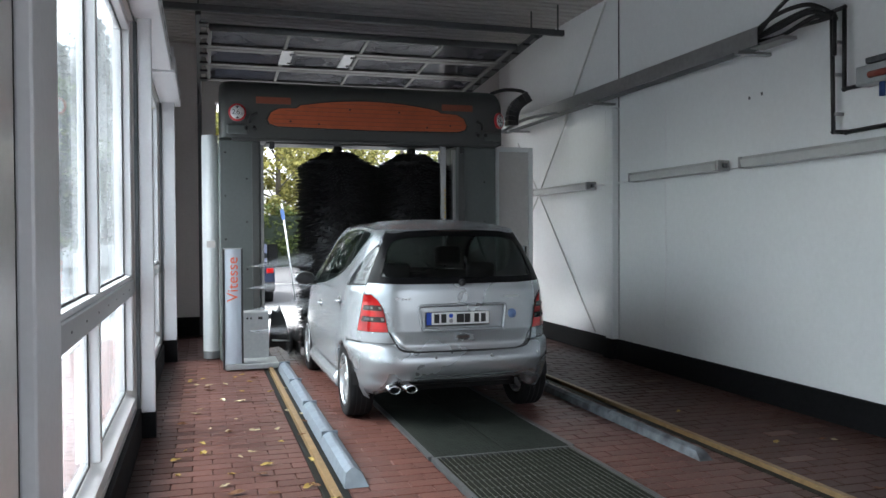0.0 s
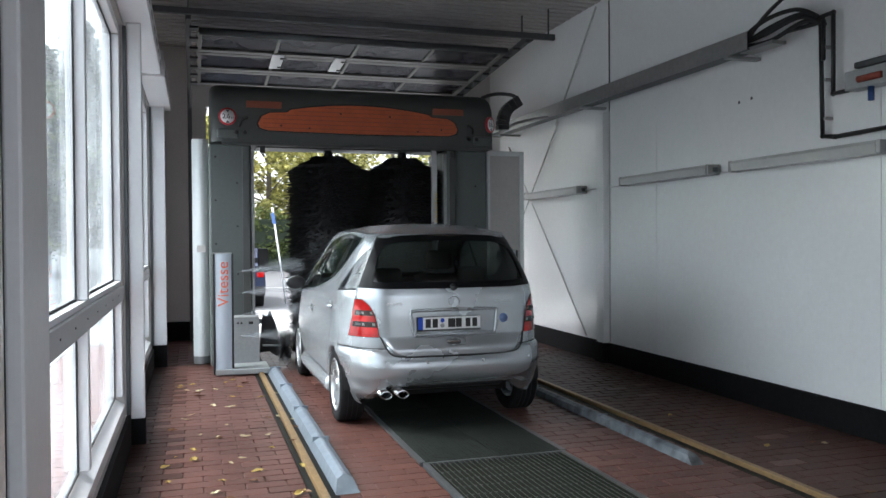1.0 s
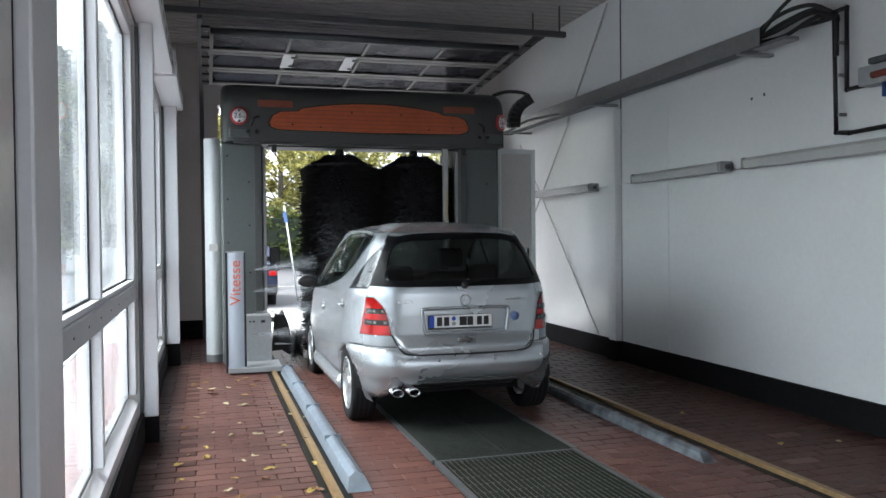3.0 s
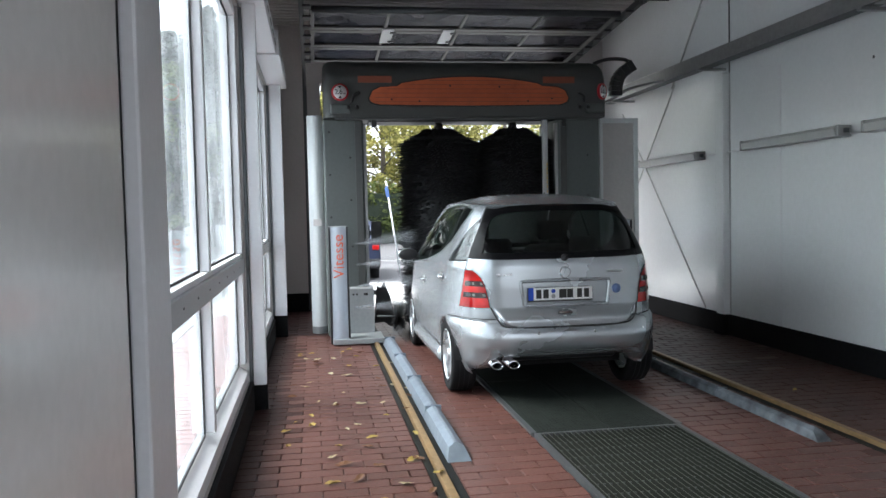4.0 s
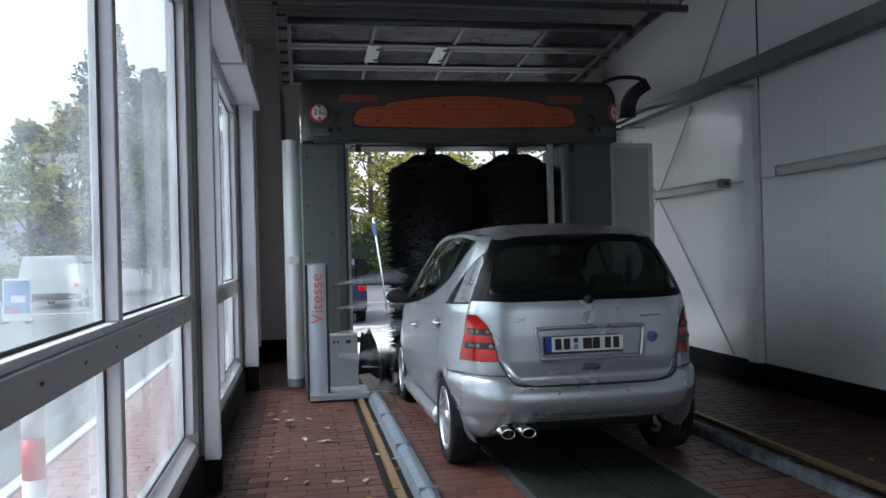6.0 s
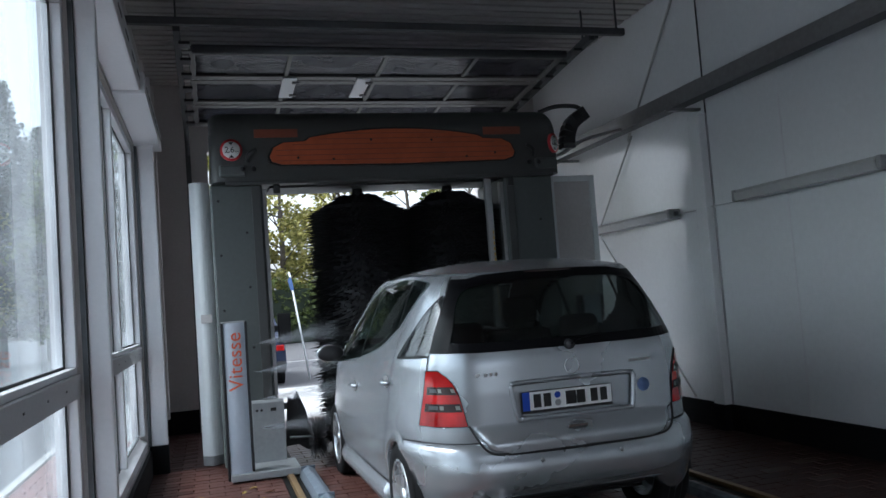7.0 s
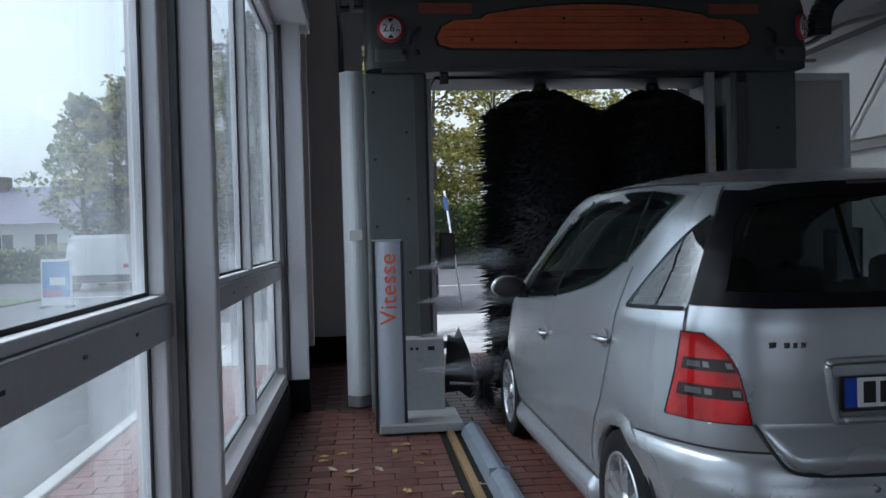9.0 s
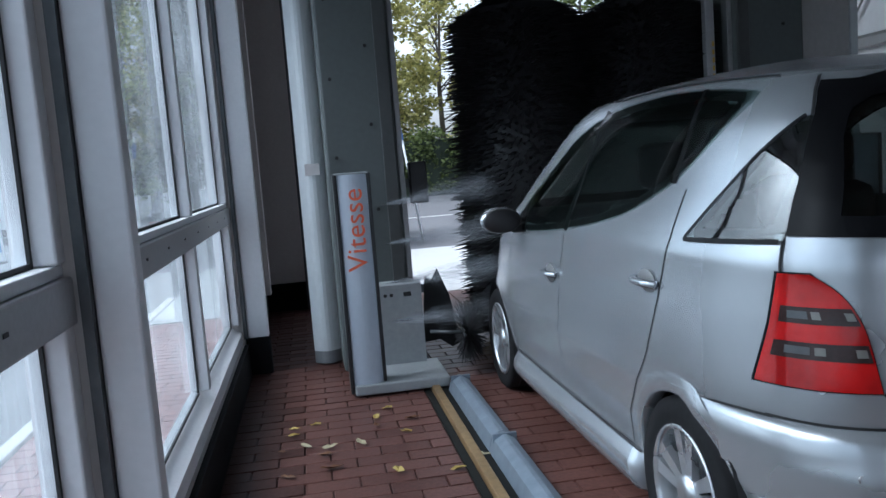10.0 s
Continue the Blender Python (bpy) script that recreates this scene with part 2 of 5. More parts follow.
floor = structure("floor", boxes((XL - 0.1, 1.50, YF, YB + 0.3, -0.2, -0.012), (2.57, XR + 0.1, YF, YB + 0.3, -0.2, -0.012), (1.50, 2.57, 8.9, YB + 0.3, -0.2, -0.012), (1.50, 2.57, YF, 1.5, -0.2, -0.012)), JOINT, "red clinker brick floor of the wash hall, darker along the walls", "floor")
structure("floor_pit", boxes((1.50, 2.57, 1.5, 8.9, -0.30, -0.16)), PIT, "dark drain pit under the gratings", "pit")

wall_east = structure("wall_east", boxes((XR, XR + 0.15, YF, YB + 0.15, 0, ZC)), WHITE_WALL, "white glossy sandwich panel wall", "wall")
structure("baseboard", boxes((XR - 0.035, XR - 0.001, YF, YB, 0, 0.235), bevel=0.004), PLINTH, "black plinth along the foot of the white wall", "baseboard")
wall_west = structure("wall_west", boxes((XL - 0.14, XL, YF, 2.95, 0, ZC), (XL - 0.14, XL, 10.40, YB + 0.15, 0, ZC), (XL - 0.14, XL, 2.952, 10.398, 3.06, ZC), (XL - 0.14, XL, 2.952, 10.398, 0, 0.22), (XL - 0.14, XL, 6.66, 6.745, 0.222, 3.058)), WALL_GREY, "pale wall carrying the window bays", "wall")
structure("baseboard", boxes((XL + 0.001, XL + 0.03, YF, 2.50, 0, 0.22), (XL + 0.001, XL + 0.03, 2.96, 6.65, 0, 0.225), (XL + 0.001, XL + 0.03, 6.76, 10.38, 0, 0.225), (XL + 0.001, XL + 0.03, 10.49, YB, 0, 0.27)), PLINTH, "black plinth under the windows", "baseboard")
wall_north = structure("wall_north", boxes((XL - 0.14, DOOR_L, YB, YB + 0.22, 0, ZC), (DOOR_R, XR + 0.15, YB, YB + 0.22, 0, ZC), (DOOR_L, DOOR_R, YB, YB + 0.22, DOOR_H, ZC)), WALL_GREY, "grey end wall round the open exit", "wall")
structure("baseboard", boxes((XL + 0.03, DOOR_L, YB - 0.03, YB - 0.001, 0, 0.28), (DOOR_R, XR - 0.036, YB - 0.03, YB - 0.001, 0, 0.28)), PLINTH, "black plinth on the end wall", "baseboard")
structure("wall_south", boxes((XL - 0.14, 0.1, YF - 0.2, YF, 0, ZC), (3.9, XR + 0.15, YF - 0.2, YF, 0, ZC), (0.1, 3.9, YF - 0.2, YF, 3.4, ZC)), WALL_GREY, "end wall round the open entrance", "wall")
bm = bmesh.new()
box(bm, XL - 0.14, XR + 0.15, YF, YB + 0.2, ZC + 0.03, ZC + 0.15)
y = YF + 0.05
while y < YB:
    box(bm, XL, XR, y, y + 0.11, ZC - 0.012, ZC + 0.028, 0.006, 1)
    y += 0.16
structure("ceiling", bm, CEIL, "grey ribbed ceiling sheeting", "ceiling")

# wall posts and braces of the east wall
post = thing("wall_post", "white steel post against the panel wall with a dark joint", "post", (4.78, 9.06, 0))
part("shaft", boxes((-0.05, 0.035, -0.09, 0.08, 0.236, 2.98), bevel=0.006), WHITE_WALL, post)
part("foot", boxes((-0.075, 0.0, -0.11, 0.10, 0, 0.236), bevel=0.006), PLINTH, post, "black painted foot")
part("joint_strip", boxes((0.028, 0.036, -0.108, -0.093, 2.985, 4.3)), STEEL_DARK, post)
part("joint_strip", boxes((0.028, 0.036, -0.110, -0.091, 0.24, 2.98)), ALU, post)
for yy in (7.96, 5.0, 2.0):
    structure("trim", boxes((XR - 0.0035, XR - 0.0005, yy - 0.006, yy + 0.006, 0.24, 2.9)), FRAME_WHITE, "fine joint between two wall panels", "trim")


def brace(a, b, r=0.010):
    bm = bmesh.new()
    rod(bm, a, b, r, 8)
    return tagged(part("wall_brace", bm, LAMP_PLASTIC, None, "", True), "thin grey steel cross brace on the white wall", "brace", "wall braces")


brace((4.79, 9.52, 0.26), (4.79, 12.1, 2.9)), brace((4.785, 10.30, 3.05), (4.785, 12.0, 1.35)), brace((4.79, 9.24, 4.30), (4.79, 10.4, 3.02), 0.012)
bm = bmesh.new()
rod(bm, (4.79, 11.9, 2.09), (4.79, 9.0, 2.09), 0.01)
rod(bm, (4.79, 9.0, 2.09), (4.79, 2.0, 2.10), 0.008)
tagged(part("cable_conduit", bm, FRAME_WHITE), "thin pale conduit linking the wall lamps", "conduit")


def wall_lamp(y0, y1, z):
    ob = thing("wall_lamp", "unlit grey fluorescent batten lamp on the white wall", "lamp", (4.74, (y0 + y1) / 2, z), "wall lamps")
    h = (y1 - y0) / 2
    part("diffuser", prism([(-0.07, -0.045), (0.03, -0.05), (0.03, 0.05), (-0.05, 0.05), (-0.08, 0.02)], "y", -h, h), LAMP_PLASTIC, ob)
    part("housing", boxes((0.031, 0.07, -h - 0.01, h + 0.01, -0.035, 0.045), bevel=0.005), STEEL, ob)
    for s in (-1, 1):
        part("end_cap", boxes((-0.075, 0.06, s * h - 0.02 + s * 0.022, s * h + 0.02 + s * 0.022, -0.05, 0.05), bevel=0.008), STEEL, ob)
        part("clip", boxes((-0.02, 0.02, s * (h + 0.05) - 0.02, s * (h + 0.05) + 0.02, -0.02, 0.02), bevel=0.004), STEEL_DARK, ob)


wall_lamp(9.55, 11.2, 2.09), wall_lamp(6.88, 8.45, 2.12), wall_lamp(4.9, 6.50, 2.12), wall_lamp(2.9, 4.6, 2.12)

# cable channel with its brackets and the pipes at its end
channel = thing("cable_channel", "long sheet-steel cable channel on wall brackets", "cable channel", (4.52, 9.0, 3.05))
part("front", boxes((-0.03, -0.024, -2.95, 3.1, 0.0, 0.15)), STEEL, channel)
part("tray", boxes((-0.023, 0.12, -2.95, 3.1, 0.0, 0.008)), STEEL_DARK, channel)
for dy in (-2.7, 0.05, 2.7):
    part("bracket", boxes((-0.05, 0.29, dy - 0.03, dy + 0.03, -0.03, -0.002), bevel=0.004), STEEL, channel)
hoses = thing("hose_bundle", "black hoses looping from the cable channel to the pipes", "hose", (4.6, 5.9, 3.1))
for k, (dz, dx) in enumerate(((0.0, 0.0), (0.05, 0.03), (0.10, -0.03), (-0.05, 0.05))):
    part("hose", tube([(dx - 0.05, 0.35, 0.02), (dx, 0.05, 0.06 + dz), (dx + 0.06, -0.25, 0.12 + dz * 0.6), (dx + 0.12, -0.42, 0.05 + dz * 0.4)], 0.018, 8), RUBBER, hoses, "", True)
part("hose", tube([(-0.06, 0.2, 0.05), (-0.02, 0.0, 0.22), (0.06, -0.25, 0.36), (0.14, -0.5, 0.38), (0.16, -0.75, 0.33)], 0.016, 8), RUBBER, hoses, "", True)
part("clamp_tray", boxes((-0.08, 0.06, -0.12, 0.28, -0.06, -0.03), bevel=0.004), STEEL, hoses, "bent sheet-steel tray")
pipes = thing("water_pipes", "black plastic water pipes clipped to the white wall", "pipe", (4.76, 5.45, 2.25))
for pts in ([(0, 0.07, 0.92), (0, 0.05, 0.02), (0, -0.08, 0.0), (0, -1.2, 0.02)], [(0, 0.2, 0.95), (0, -0.06, 0.95), (0, -0.06, 0.33), (0, -0.3, 0.33)], [(-0.02, 0.45, 0.92), (-0.02, 0.02, 0.90), (-0.02, 0.02, 0.6)]):
    part("pipe", polyline(pts, 0.017), BLACK_PLASTIC, pipes, "", True)
for z in (0.15, 0.45, 0.7):
    part("clip", boxes((-0.02, 0.05, -0.005, 0.02, z - 0.012, z + 0.012)), STEEL, pipes)
valve = thing("valve_box", "grey valve block with red and blue fittings on the wall", "valve", (4.74, 5.0, 2.62))
part("block", boxes((-0.06, 0.07, -0.30, 0.20, -0.06, 0.08), bevel=0.01), GANTRY_FOOT, valve)
part("cover", boxes((-0.07, 0.07, -0.32, 0.10, 0.085, 0.13), bevel=0.01), STEEL_DARK, valve)
part("red_fitting", rod(bmesh.new(), (-0.075, 0.05, 0.0), (-0.075, -0.15, 0.0), 0.025), material("dull_red_fitting", (0.22, 0.045, 0.03), 0.5), valve, "dull red valve fitting", True)
part("blue_fitting", rod(bmesh.new(), (-0.03, -0.02, -0.06), (-0.03, -0.02, -0.16), 0.022), material("blue_plastic", (0.02, 0.06, 0.20), 0.5), valve, "blue valve fitting", True)
for yy, zz in ((6.41, 2.72), (6.58, 2.71), (6.2, 3.75)):
    tagged(part("wall_stain", boxes((XR - 0.003, XR - 0.0006, yy - 0.012, yy + 0.014, zz - 0.014, zz + 0.012), bevel=0.001), STEEL_DARK), "small dark stain on the white panel wall", "stain")


# ---- window bays ----
def column(y0, y1, x1, foot):
    ob = thing("window_column", "white steel column with a black painted foot between the window bays", "column", (-0.30, y0, 0), "window columns")
    L = y1 - y0
    part("shaft", boxes((-0.075, x1 + 0.30, 0.004, L - 0.004, foot, 3.72), bevel=0.008), FRAME_WHITE, ob)
    part("foot", boxes((-0.077, x1 + 0.304, 0.0, L, 0, foot - 0.001), bevel=0.004), PLINTH, ob, "black painted foot")
    part("seal", boxes((-0.100, -0.076, -0.02, L + 0.02, foot, 3.05)), STEEL_DARK, ob, "dark gap behind the column")


column(2.57, 2.95, -0.33, 0.20), column(6.66, 6.745, -0.275, 0.19), column(10.40, 10.48, -0.23, 0.26)


def bay(name, y0, y1, ym):
    """A window bay of two tall lights over two low ones."""
    z0, zr0, zr1, z1 = 0.235, 1.065, 1.175, 3.04
    ob = thing(name, "white framed glazed window bay with dried spray on the panes", "window", (XL - 0.04, y0, 0), "", "structure")
    f, d = 0.065, 0.07
    L, M = y1 - y0, ym - y0
    part("sill", prism([(-d, z0), (0.03, z0), (0.03, z0 + 0.07), (-d, z0 + 0.135)], "y", 0, L), FRAME_WHITE, ob)
    part("transom", boxes((-d, 0.03, 0.0, L, zr0, zr1), bevel=0.006), ALU, ob, "anodised middle rail with small drain slots")
    part("glazing_ledge", boxes((-d, 0.012, 0.002, L - 0.002, zr1 + 0.001, zr1 + 0.03), bevel=0.004), FRAME_WHITE, ob)
    part("head", boxes((-d, 0.02, 0, L, z1 - f, z1), bevel=0.006), FRAME_WHITE, ob)
    for yy in (0.0, L - f, M - f / 2):
        part("upright", boxes((-d, 0.02, yy, yy + f, zr1 + 0.031, z1 - f - 0.001), bevel=0.006), FRAME_WHITE, ob)
        part("upright", boxes((-d, 0.02, yy, yy + f, z0 + 0.136, zr0 - 0.001), bevel=0.006), FRAME_WHITE, ob)
    for a, b in ((f, M - f / 2), (M + f / 2, L - f)):
        for za, zb in ((zr1 + 0.03, z1 - f), (z0 + 0.12, zr0)):
            pane = part("pane", boxes((-0.045, -0.039, a - 0.004, b + 0.004, za - 0.004, zb + 0.004)), WINDOW_GLASS, ob, "glass pane streaked with dried spray")
            pane.visible_shadow = False
            part("gasket", boxes((-0.038, -0.030, a, a + 0.014, za, zb), (-0.038, -0.030, b - 0.014, b, za, zb), (-0.038, -0.030, a + 0.0145, b - 0.0145, za, za + 0.012), (-0.038, -0.030, a + 0.0145, b - 0.0145, zb - 0.012, zb)), RUBBER, ob)
    for k in range(int(L / 0.42)):
        part("drain_slot", boxes((0.0305, 0.0325, 0.3 + k * 0.42, 0.325 + k * 0.42, zr0 + 0.055, zr0 + 0.064)), BLACK, ob)
    return ob


bay("window_1", 2.96, 6.65, 4.67), bay("window_2", 6.755, 10.39, 8.68)
facia = thing("blind_box", "white slotted blind box along the head of the windows", "blind box", (-0.30, 6.5, 3.06))
part("casing", boxes((-0.095, 0.10, -3.9, 2.05, 0.02, 0.20), bevel=0.008), FRAME_WHITE, facia)
part("casing", boxes((-0.095, 0.135, 2.06, 4.22, 0.0, 0.16), bevel=0.008), FRAME_WHITE, facia)
for k in range(14):
    part("slot", boxes((0.1005, 0.1025, -3.6 + k * 0.42, -3.4 + k * 0.42, 0.10, 0.125)), STEEL_DARK, facia)
for k in range(8):
    part("slot", boxes((0.1355, 0.1375, 2.2 + k * 0.25, 2.36 + k * 0.25, 0.07, 0.09)), STEEL_DARK, facia)
side = thing("wall_panel", "pale flat cladding panel beside the window column", "panel", (XL, 1.0, 0))
part("sheet", boxes((0.002, 0.05, -1.78, 1.45, 0.23, 4.2), bevel=0.006), GLOSS_PANEL, side)
part("rod", rod(bmesh.new(), (0.062, -1.2, 2.9), (0.062, 1.2, 0.4), 0.012), FRAME_WHITE, side, "", True)
ret = thing("corner_profile", "pale upright profile in the corner by the exit", "profile", (XL, 11.5, 0))
part("upright", boxes((0.002, 0.06, -0.10, 0.02, 0.26, 4.2), bevel=0.008), WALL_GREY, ret)
part("upright", boxes((0.002, 0.10, 0.9, 1.0, 0.26, 4.2), bevel=0.008), WALL_GREY, ret)

# ---- sectional door, rolled up under the ceiling ----
door = thing("sectional_door", "open sectional door with milky panes rolled up under the ceiling", "door", (2.07, 10.16, 3.92), "", "structure")
SLOPE = radians(-5.0)
for k3 in range(3):
    y0 = 0.76 * k3
    section = part("section", boxes((-1.93, 1.93, y0, y0 + 0.10, -0.02, 0.03), (-1.93, 1.93, y0 + 0.64, y0 + 0.74, -0.02, 0.03), (-1.93, -1.87, y0 + 0.101, y0 + 0.639, -0.02, 0.03), (1.87, 1.93, y0 + 0.101, y0 + 0.639, -0.02, 0.03), bevel=0.006), DOOR_ALU, door)
    section.rotation_euler.x = SLOPE
    for k in range(4):
        x0 = -1.94 + k * 0.97
        part("pane", boxes((max(x0 + 0.02, -1.869), min(x0 + 0.95, 1.869), y0 + 0.105, y0 + 0.635, 0.0, 0.008)), DOOR_GLASS, section, "milky plastic pane")
        if k:
            part("muntin", boxes((x0 - 0.02, x0 + 0.02, y0 + 0.101, y0 + 0.639, -0.015, 0.028), bevel=0.004), DOOR_ALU, section)
    part("edge_seal", boxes((-1.92, 1.92, y0 + 0.741, y0 + 0.759, -0.012, 0.02)), PANEL_WHITE, section, "pale weather strip between two sections")
for x in (-0.93, -0.14):
    plate = part("hinge_plate", boxes((x - 0.075, x + 0.075, 0.66, 1.24, -0.034, -0.022), bevel=0.003), PANEL_WHITE, door, "pale hinge plate")
    plate.rotation_euler.x = SLOPE
    for y in (0.76, 1.14):
        part("latch", boxes((x + 0.03, x + 0.11, y - 0.02, y + 0.02, -0.05, -0.0345), bevel=0.004), BLACK_PLASTIC, plate)
for k3 in (-1, 1):
    run = part("track", boxes((k3 * 2.02 - 0.03, k3 * 2.02 + 0.03, -0.45, 2.35, -0.03, 0.05), bevel=0.006), STEEL_DARK, door)
    run.rotation_euler.x = SLOPE
    part("track", boxes((k3 * 2.02 - 0.03, k3 * 2.02 + 0.03, 2.66, 2.73, -3.90, -0.48), bevel=0.006), STEEL_DARK, door)
    part("track_bend", tube([(k3 * 2.02, 2.33, -0.20), (k3 * 2.02, 2.58, -0.27), (k3 * 2.02, 2.69, -0.50)], 0.03), STEEL_DARK, door, "", True)
    for k in range(7):
        bracket = part("roller_bracket", boxes((k3 * 1.96 - 0.05, k3 * 1.96 + 0.05, -0.25 + 0.38 * k, -0.13 + 0.38 * k, -0.06, -0.031), bevel=0.006), BLACK_PLASTIC, door)
        bracket.rotation_euler.x = SLOPE
bar = thing("ceiling_bar", "dark steel bar hung across the ceiling on two short hangers", "bar", (2.05, 9.66, 4.0))
part("beam", boxes((-2.42, 2.38, -0.03, 0.03, -0.035, 0.035), bevel=0.006), STEEL_DARK, bar)
for x in (-2.0, 2.30):
    part("hanger", boxes((x - 0.008, x + 0.008, -0.008, 0.008, 0.036, ZC - 4.0)), STEEL_DARK, bar)
bm = bmesh.new()
rod(bm, (0.17, 10.10, 3.90), (3.97, 10.10, 3.90), 0.042, 12)
tagged(part("spring_shaft", bm, STEEL_DARK, None, "", True), "steel spring shaft of the rolled-up door", "shaft")
hanger = thing("track_hanger", "dark steel angle bracket holding the door track", "bracket", (4.14, 9.8, 3.98))
part("angle", boxes((-0.02, 0.02, -0.10, 0.3, -0.03, 0.03), (-0.008, 0.008, 0.2, 0.216, 0.031, ZC - 3.98)), STEEL_DARK, hanger)

# ---- floor fittings ----
for x, s in ((0.79, 1), (3.50, -1)):
    rail = thing("floor_rail", "ochre rusty steel rail set in the brick floor", "rail", (x, 5.5, 0), "gantry rails")
    part("rail_head", boxes((-0.027, 0.020, -6.2, 7.4, -0.02, 0.028), bevel=0.005), BRASS, rail)
    # near-black flat strips mark the slots on both sides of the rail
    part("slot", boxes((0.024 if s > 0 else -0.086, 0.08 if s > 0 else -0.034, -6.2, 7.4, -0.03, -0.002)), PIT, rail, "dark strip along the slot beside the rail")
    part("slot", boxes((-0.07 if s > 0 else 0.024, -0.034 if s > 0 else 0.06, -6.2, 7.4, -0.03, -0.003)), PIT, rail, "dark strip along the slot beside the rail")


def guide(x0, x1, y0, y1, h, steel):
    """A sheet-steel wheel guide with a sloped end."""
    ob = thing("wheel_guide", "galvanised sheet-steel wheel guide on the brick floor", "wheel guide", (x0, y0, 0), "wheel guides")
    w, n = x1 - x0, 4
    for k in range(n):
        a, b = (y1 - y0) * k / n, (y1 - y0) * (k + 1) / n - 0.006
        bm = prism([(0, 0.002), (w, 0.002), (w * 0.82, h * 0.75), (w * 0.55, h), (w * 0.42, h), (w * 0.15, h * 0.75)], "y", a, b)
        if k == 0:
            for v in bm.verts:
                if v.co.y < a + 0.001 and v.co.z > 0.01:
                    v.co.y += v.co.z * 1.3
        part("segment", bm, steel, ob)
    for k in range(n):
        part("anchor_plate", boxes((w * 0.1, w * 0.9, (y1 - y0) * (k + 1) / n - 0.05, (y1 - y0) * (k + 1) / n - 0.03, 0.003, h + 0.004), bevel=0.002), steel, ob)


# the right-hand guide gets the darker mottled steel
guide(0.855, 1.00, 5.03, 9.45, 0.09, GALV), guide(3.165, 3.265, 4.90, 10.2, 0.07, DARK_GALV)

grating = thing("floor_grating", "dark steel bar grating over the drain pit", "grating", (1.52, 1.52, 0))
part("border", boxes((0, 0.03, 0, 4.0, -0.04, 0.004), (1.0, 1.03, 0, 4.0, -0.04, 0.004), (0.031, 0.999, 3.975, 4.0, -0.04, 0.004), (0.031, 0.999, 0, 0.025, -0.04, 0.004)), STEEL_DARK, grating)
# dark bar sides and lighter top strips put shade and light into colour
grate_bar = mesh_of("bar", boxes((-0.0035, 0.0035, 0.026, 3.974, -0.032, 0.003)), GRATE)
cap = mesh_of("bar_edge", boxes((-0.0024, 0.0024, 0.026, 3.974, 0.0032, 0.0042)), material("lit_bar_edge", (0.07, 0.072, 0.060), 0.5, 0.2, 0.3, 20, 3))
for k in range(26):
    b = new("bar", grate_bar)
    b.parent, b.location = grating, (0.031 + 0.0373 * (k + 0.5), 0, 0)
    c = new("bar_edge", cap)
    c.parent = b
cross = mesh_of("cross_rod", boxes((0.031, 0.999, -0.004, 0.004, -0.030, -0.012)), STEEL_DARK)
for k in range(24):
    b = new("cross_rod", cross)
    b.parent, b.location = grating, (0, 0.12 + k * 0.16, 0)
for k, (x0, x1) in enumerate(((1.55, 2.045), (2.065, 2.55))):
    for j in range(2):
        plate = thing("pit_cover", "worn grey checker plate cover on the drain pit", "cover plate", (x0, 5.54 + j * 1.66, 0), "pit covers")
        part("sheet", boxes((0, x1 - x0, 0, 1.64, -0.012, 0.0), bevel=0.002), PLATE, plate)
        bm = bmesh.new()
        for a in range(16):
            for c in range(52):
                m = pose(0.03 + a * 0.0285, 0.03 + c * 0.0308, 0.0005, 0, 0, 45 if (a + c) % 2 else -45)
                bmesh.ops.create_cube(bm, size=1, matrix=m @ Matrix.Diagonal((0.022, 0.005, 0.003, 1)))
        tagged(part("tread", bm, PLATE, plate), "raised tread pattern", "", "", "stuff")
        part("lift_hole", boxes((0.10, 0.16, 0.08, 0.10, 0.0005, 0.002)), PIT, plate)
frame_bar = thing("pit_surround", "dark steel angle surround of the pit covers", "surround", (1.5, 5.53, 0))
part("side_bar", boxes((0.0, 0.04, 0, 3.35, -0.05, 0.005)), STEEL_DARK, frame_bar)
part("side_bar", boxes((1.03, 1.07, 0, 3.35, -0.05, 0.005)), STEEL_DARK, frame_bar)
part("middle_bar", boxes((0.545, 0.563, 0.01, 3.35, -0.05, -0.004)), PIT, frame_bar)

# ---- wash gantry ----
GX, GY = 2.02, 9.95
gantry = thing("wash_gantry", "dark grey wash gantry with an orange front cover, spanning the bay", "car wash", (GX, GY, 0))


def arch(z_of, x0, x1, n):
    return [(x0 + (x1 - x0) * k / n, z_of(x0 + (x1 - x0) * k / n)) for k in range(n + 1)]


# hood: rounded upper front edge, drawn across the bay, with rounded ends
hood_profile = [(0.0, 2.62), (0.0, 3.02)] + [(0.30 - 0.30 * math.cos(a), 3.02 + 0.29 * math.sin(a)) for a in [radians(12 * k) for k in range(1, 8)]] + [(0.30, 3.32), (0.95, 3.32), (0.95, 2.62)]
bm = bmesh.new()
ends = [(-1.74, 0.10), (-1.72, 0.05), (-1.68, 0.015), (-1.60, 0.0), (-1.2, 0.0), (-0.6, 0.0), (0, 0.0), (0.6, 0.0), (1.2, 0.0), (1.60, 0.0), (1.66, 0.015), (1.70, 0.05), (1.72, 0.10)]
rings = []
for x, inset in ends:
    rings.append([bm.verts.new((x, y + (inset if y < 0.5 else 0), z - (inset * 0.5 if z > 3.0 else 0))) for y, z in hood_profile])
for a, b in zip(rings, rings[1:]):
    n = len(a)
    for i in range(n):
        bm.faces.new((a[i], a[(i + 1) % n], b[(i + 1) % n], b[i]))
bm.faces.new(rings[0]), bm.faces.new(rings[-1])
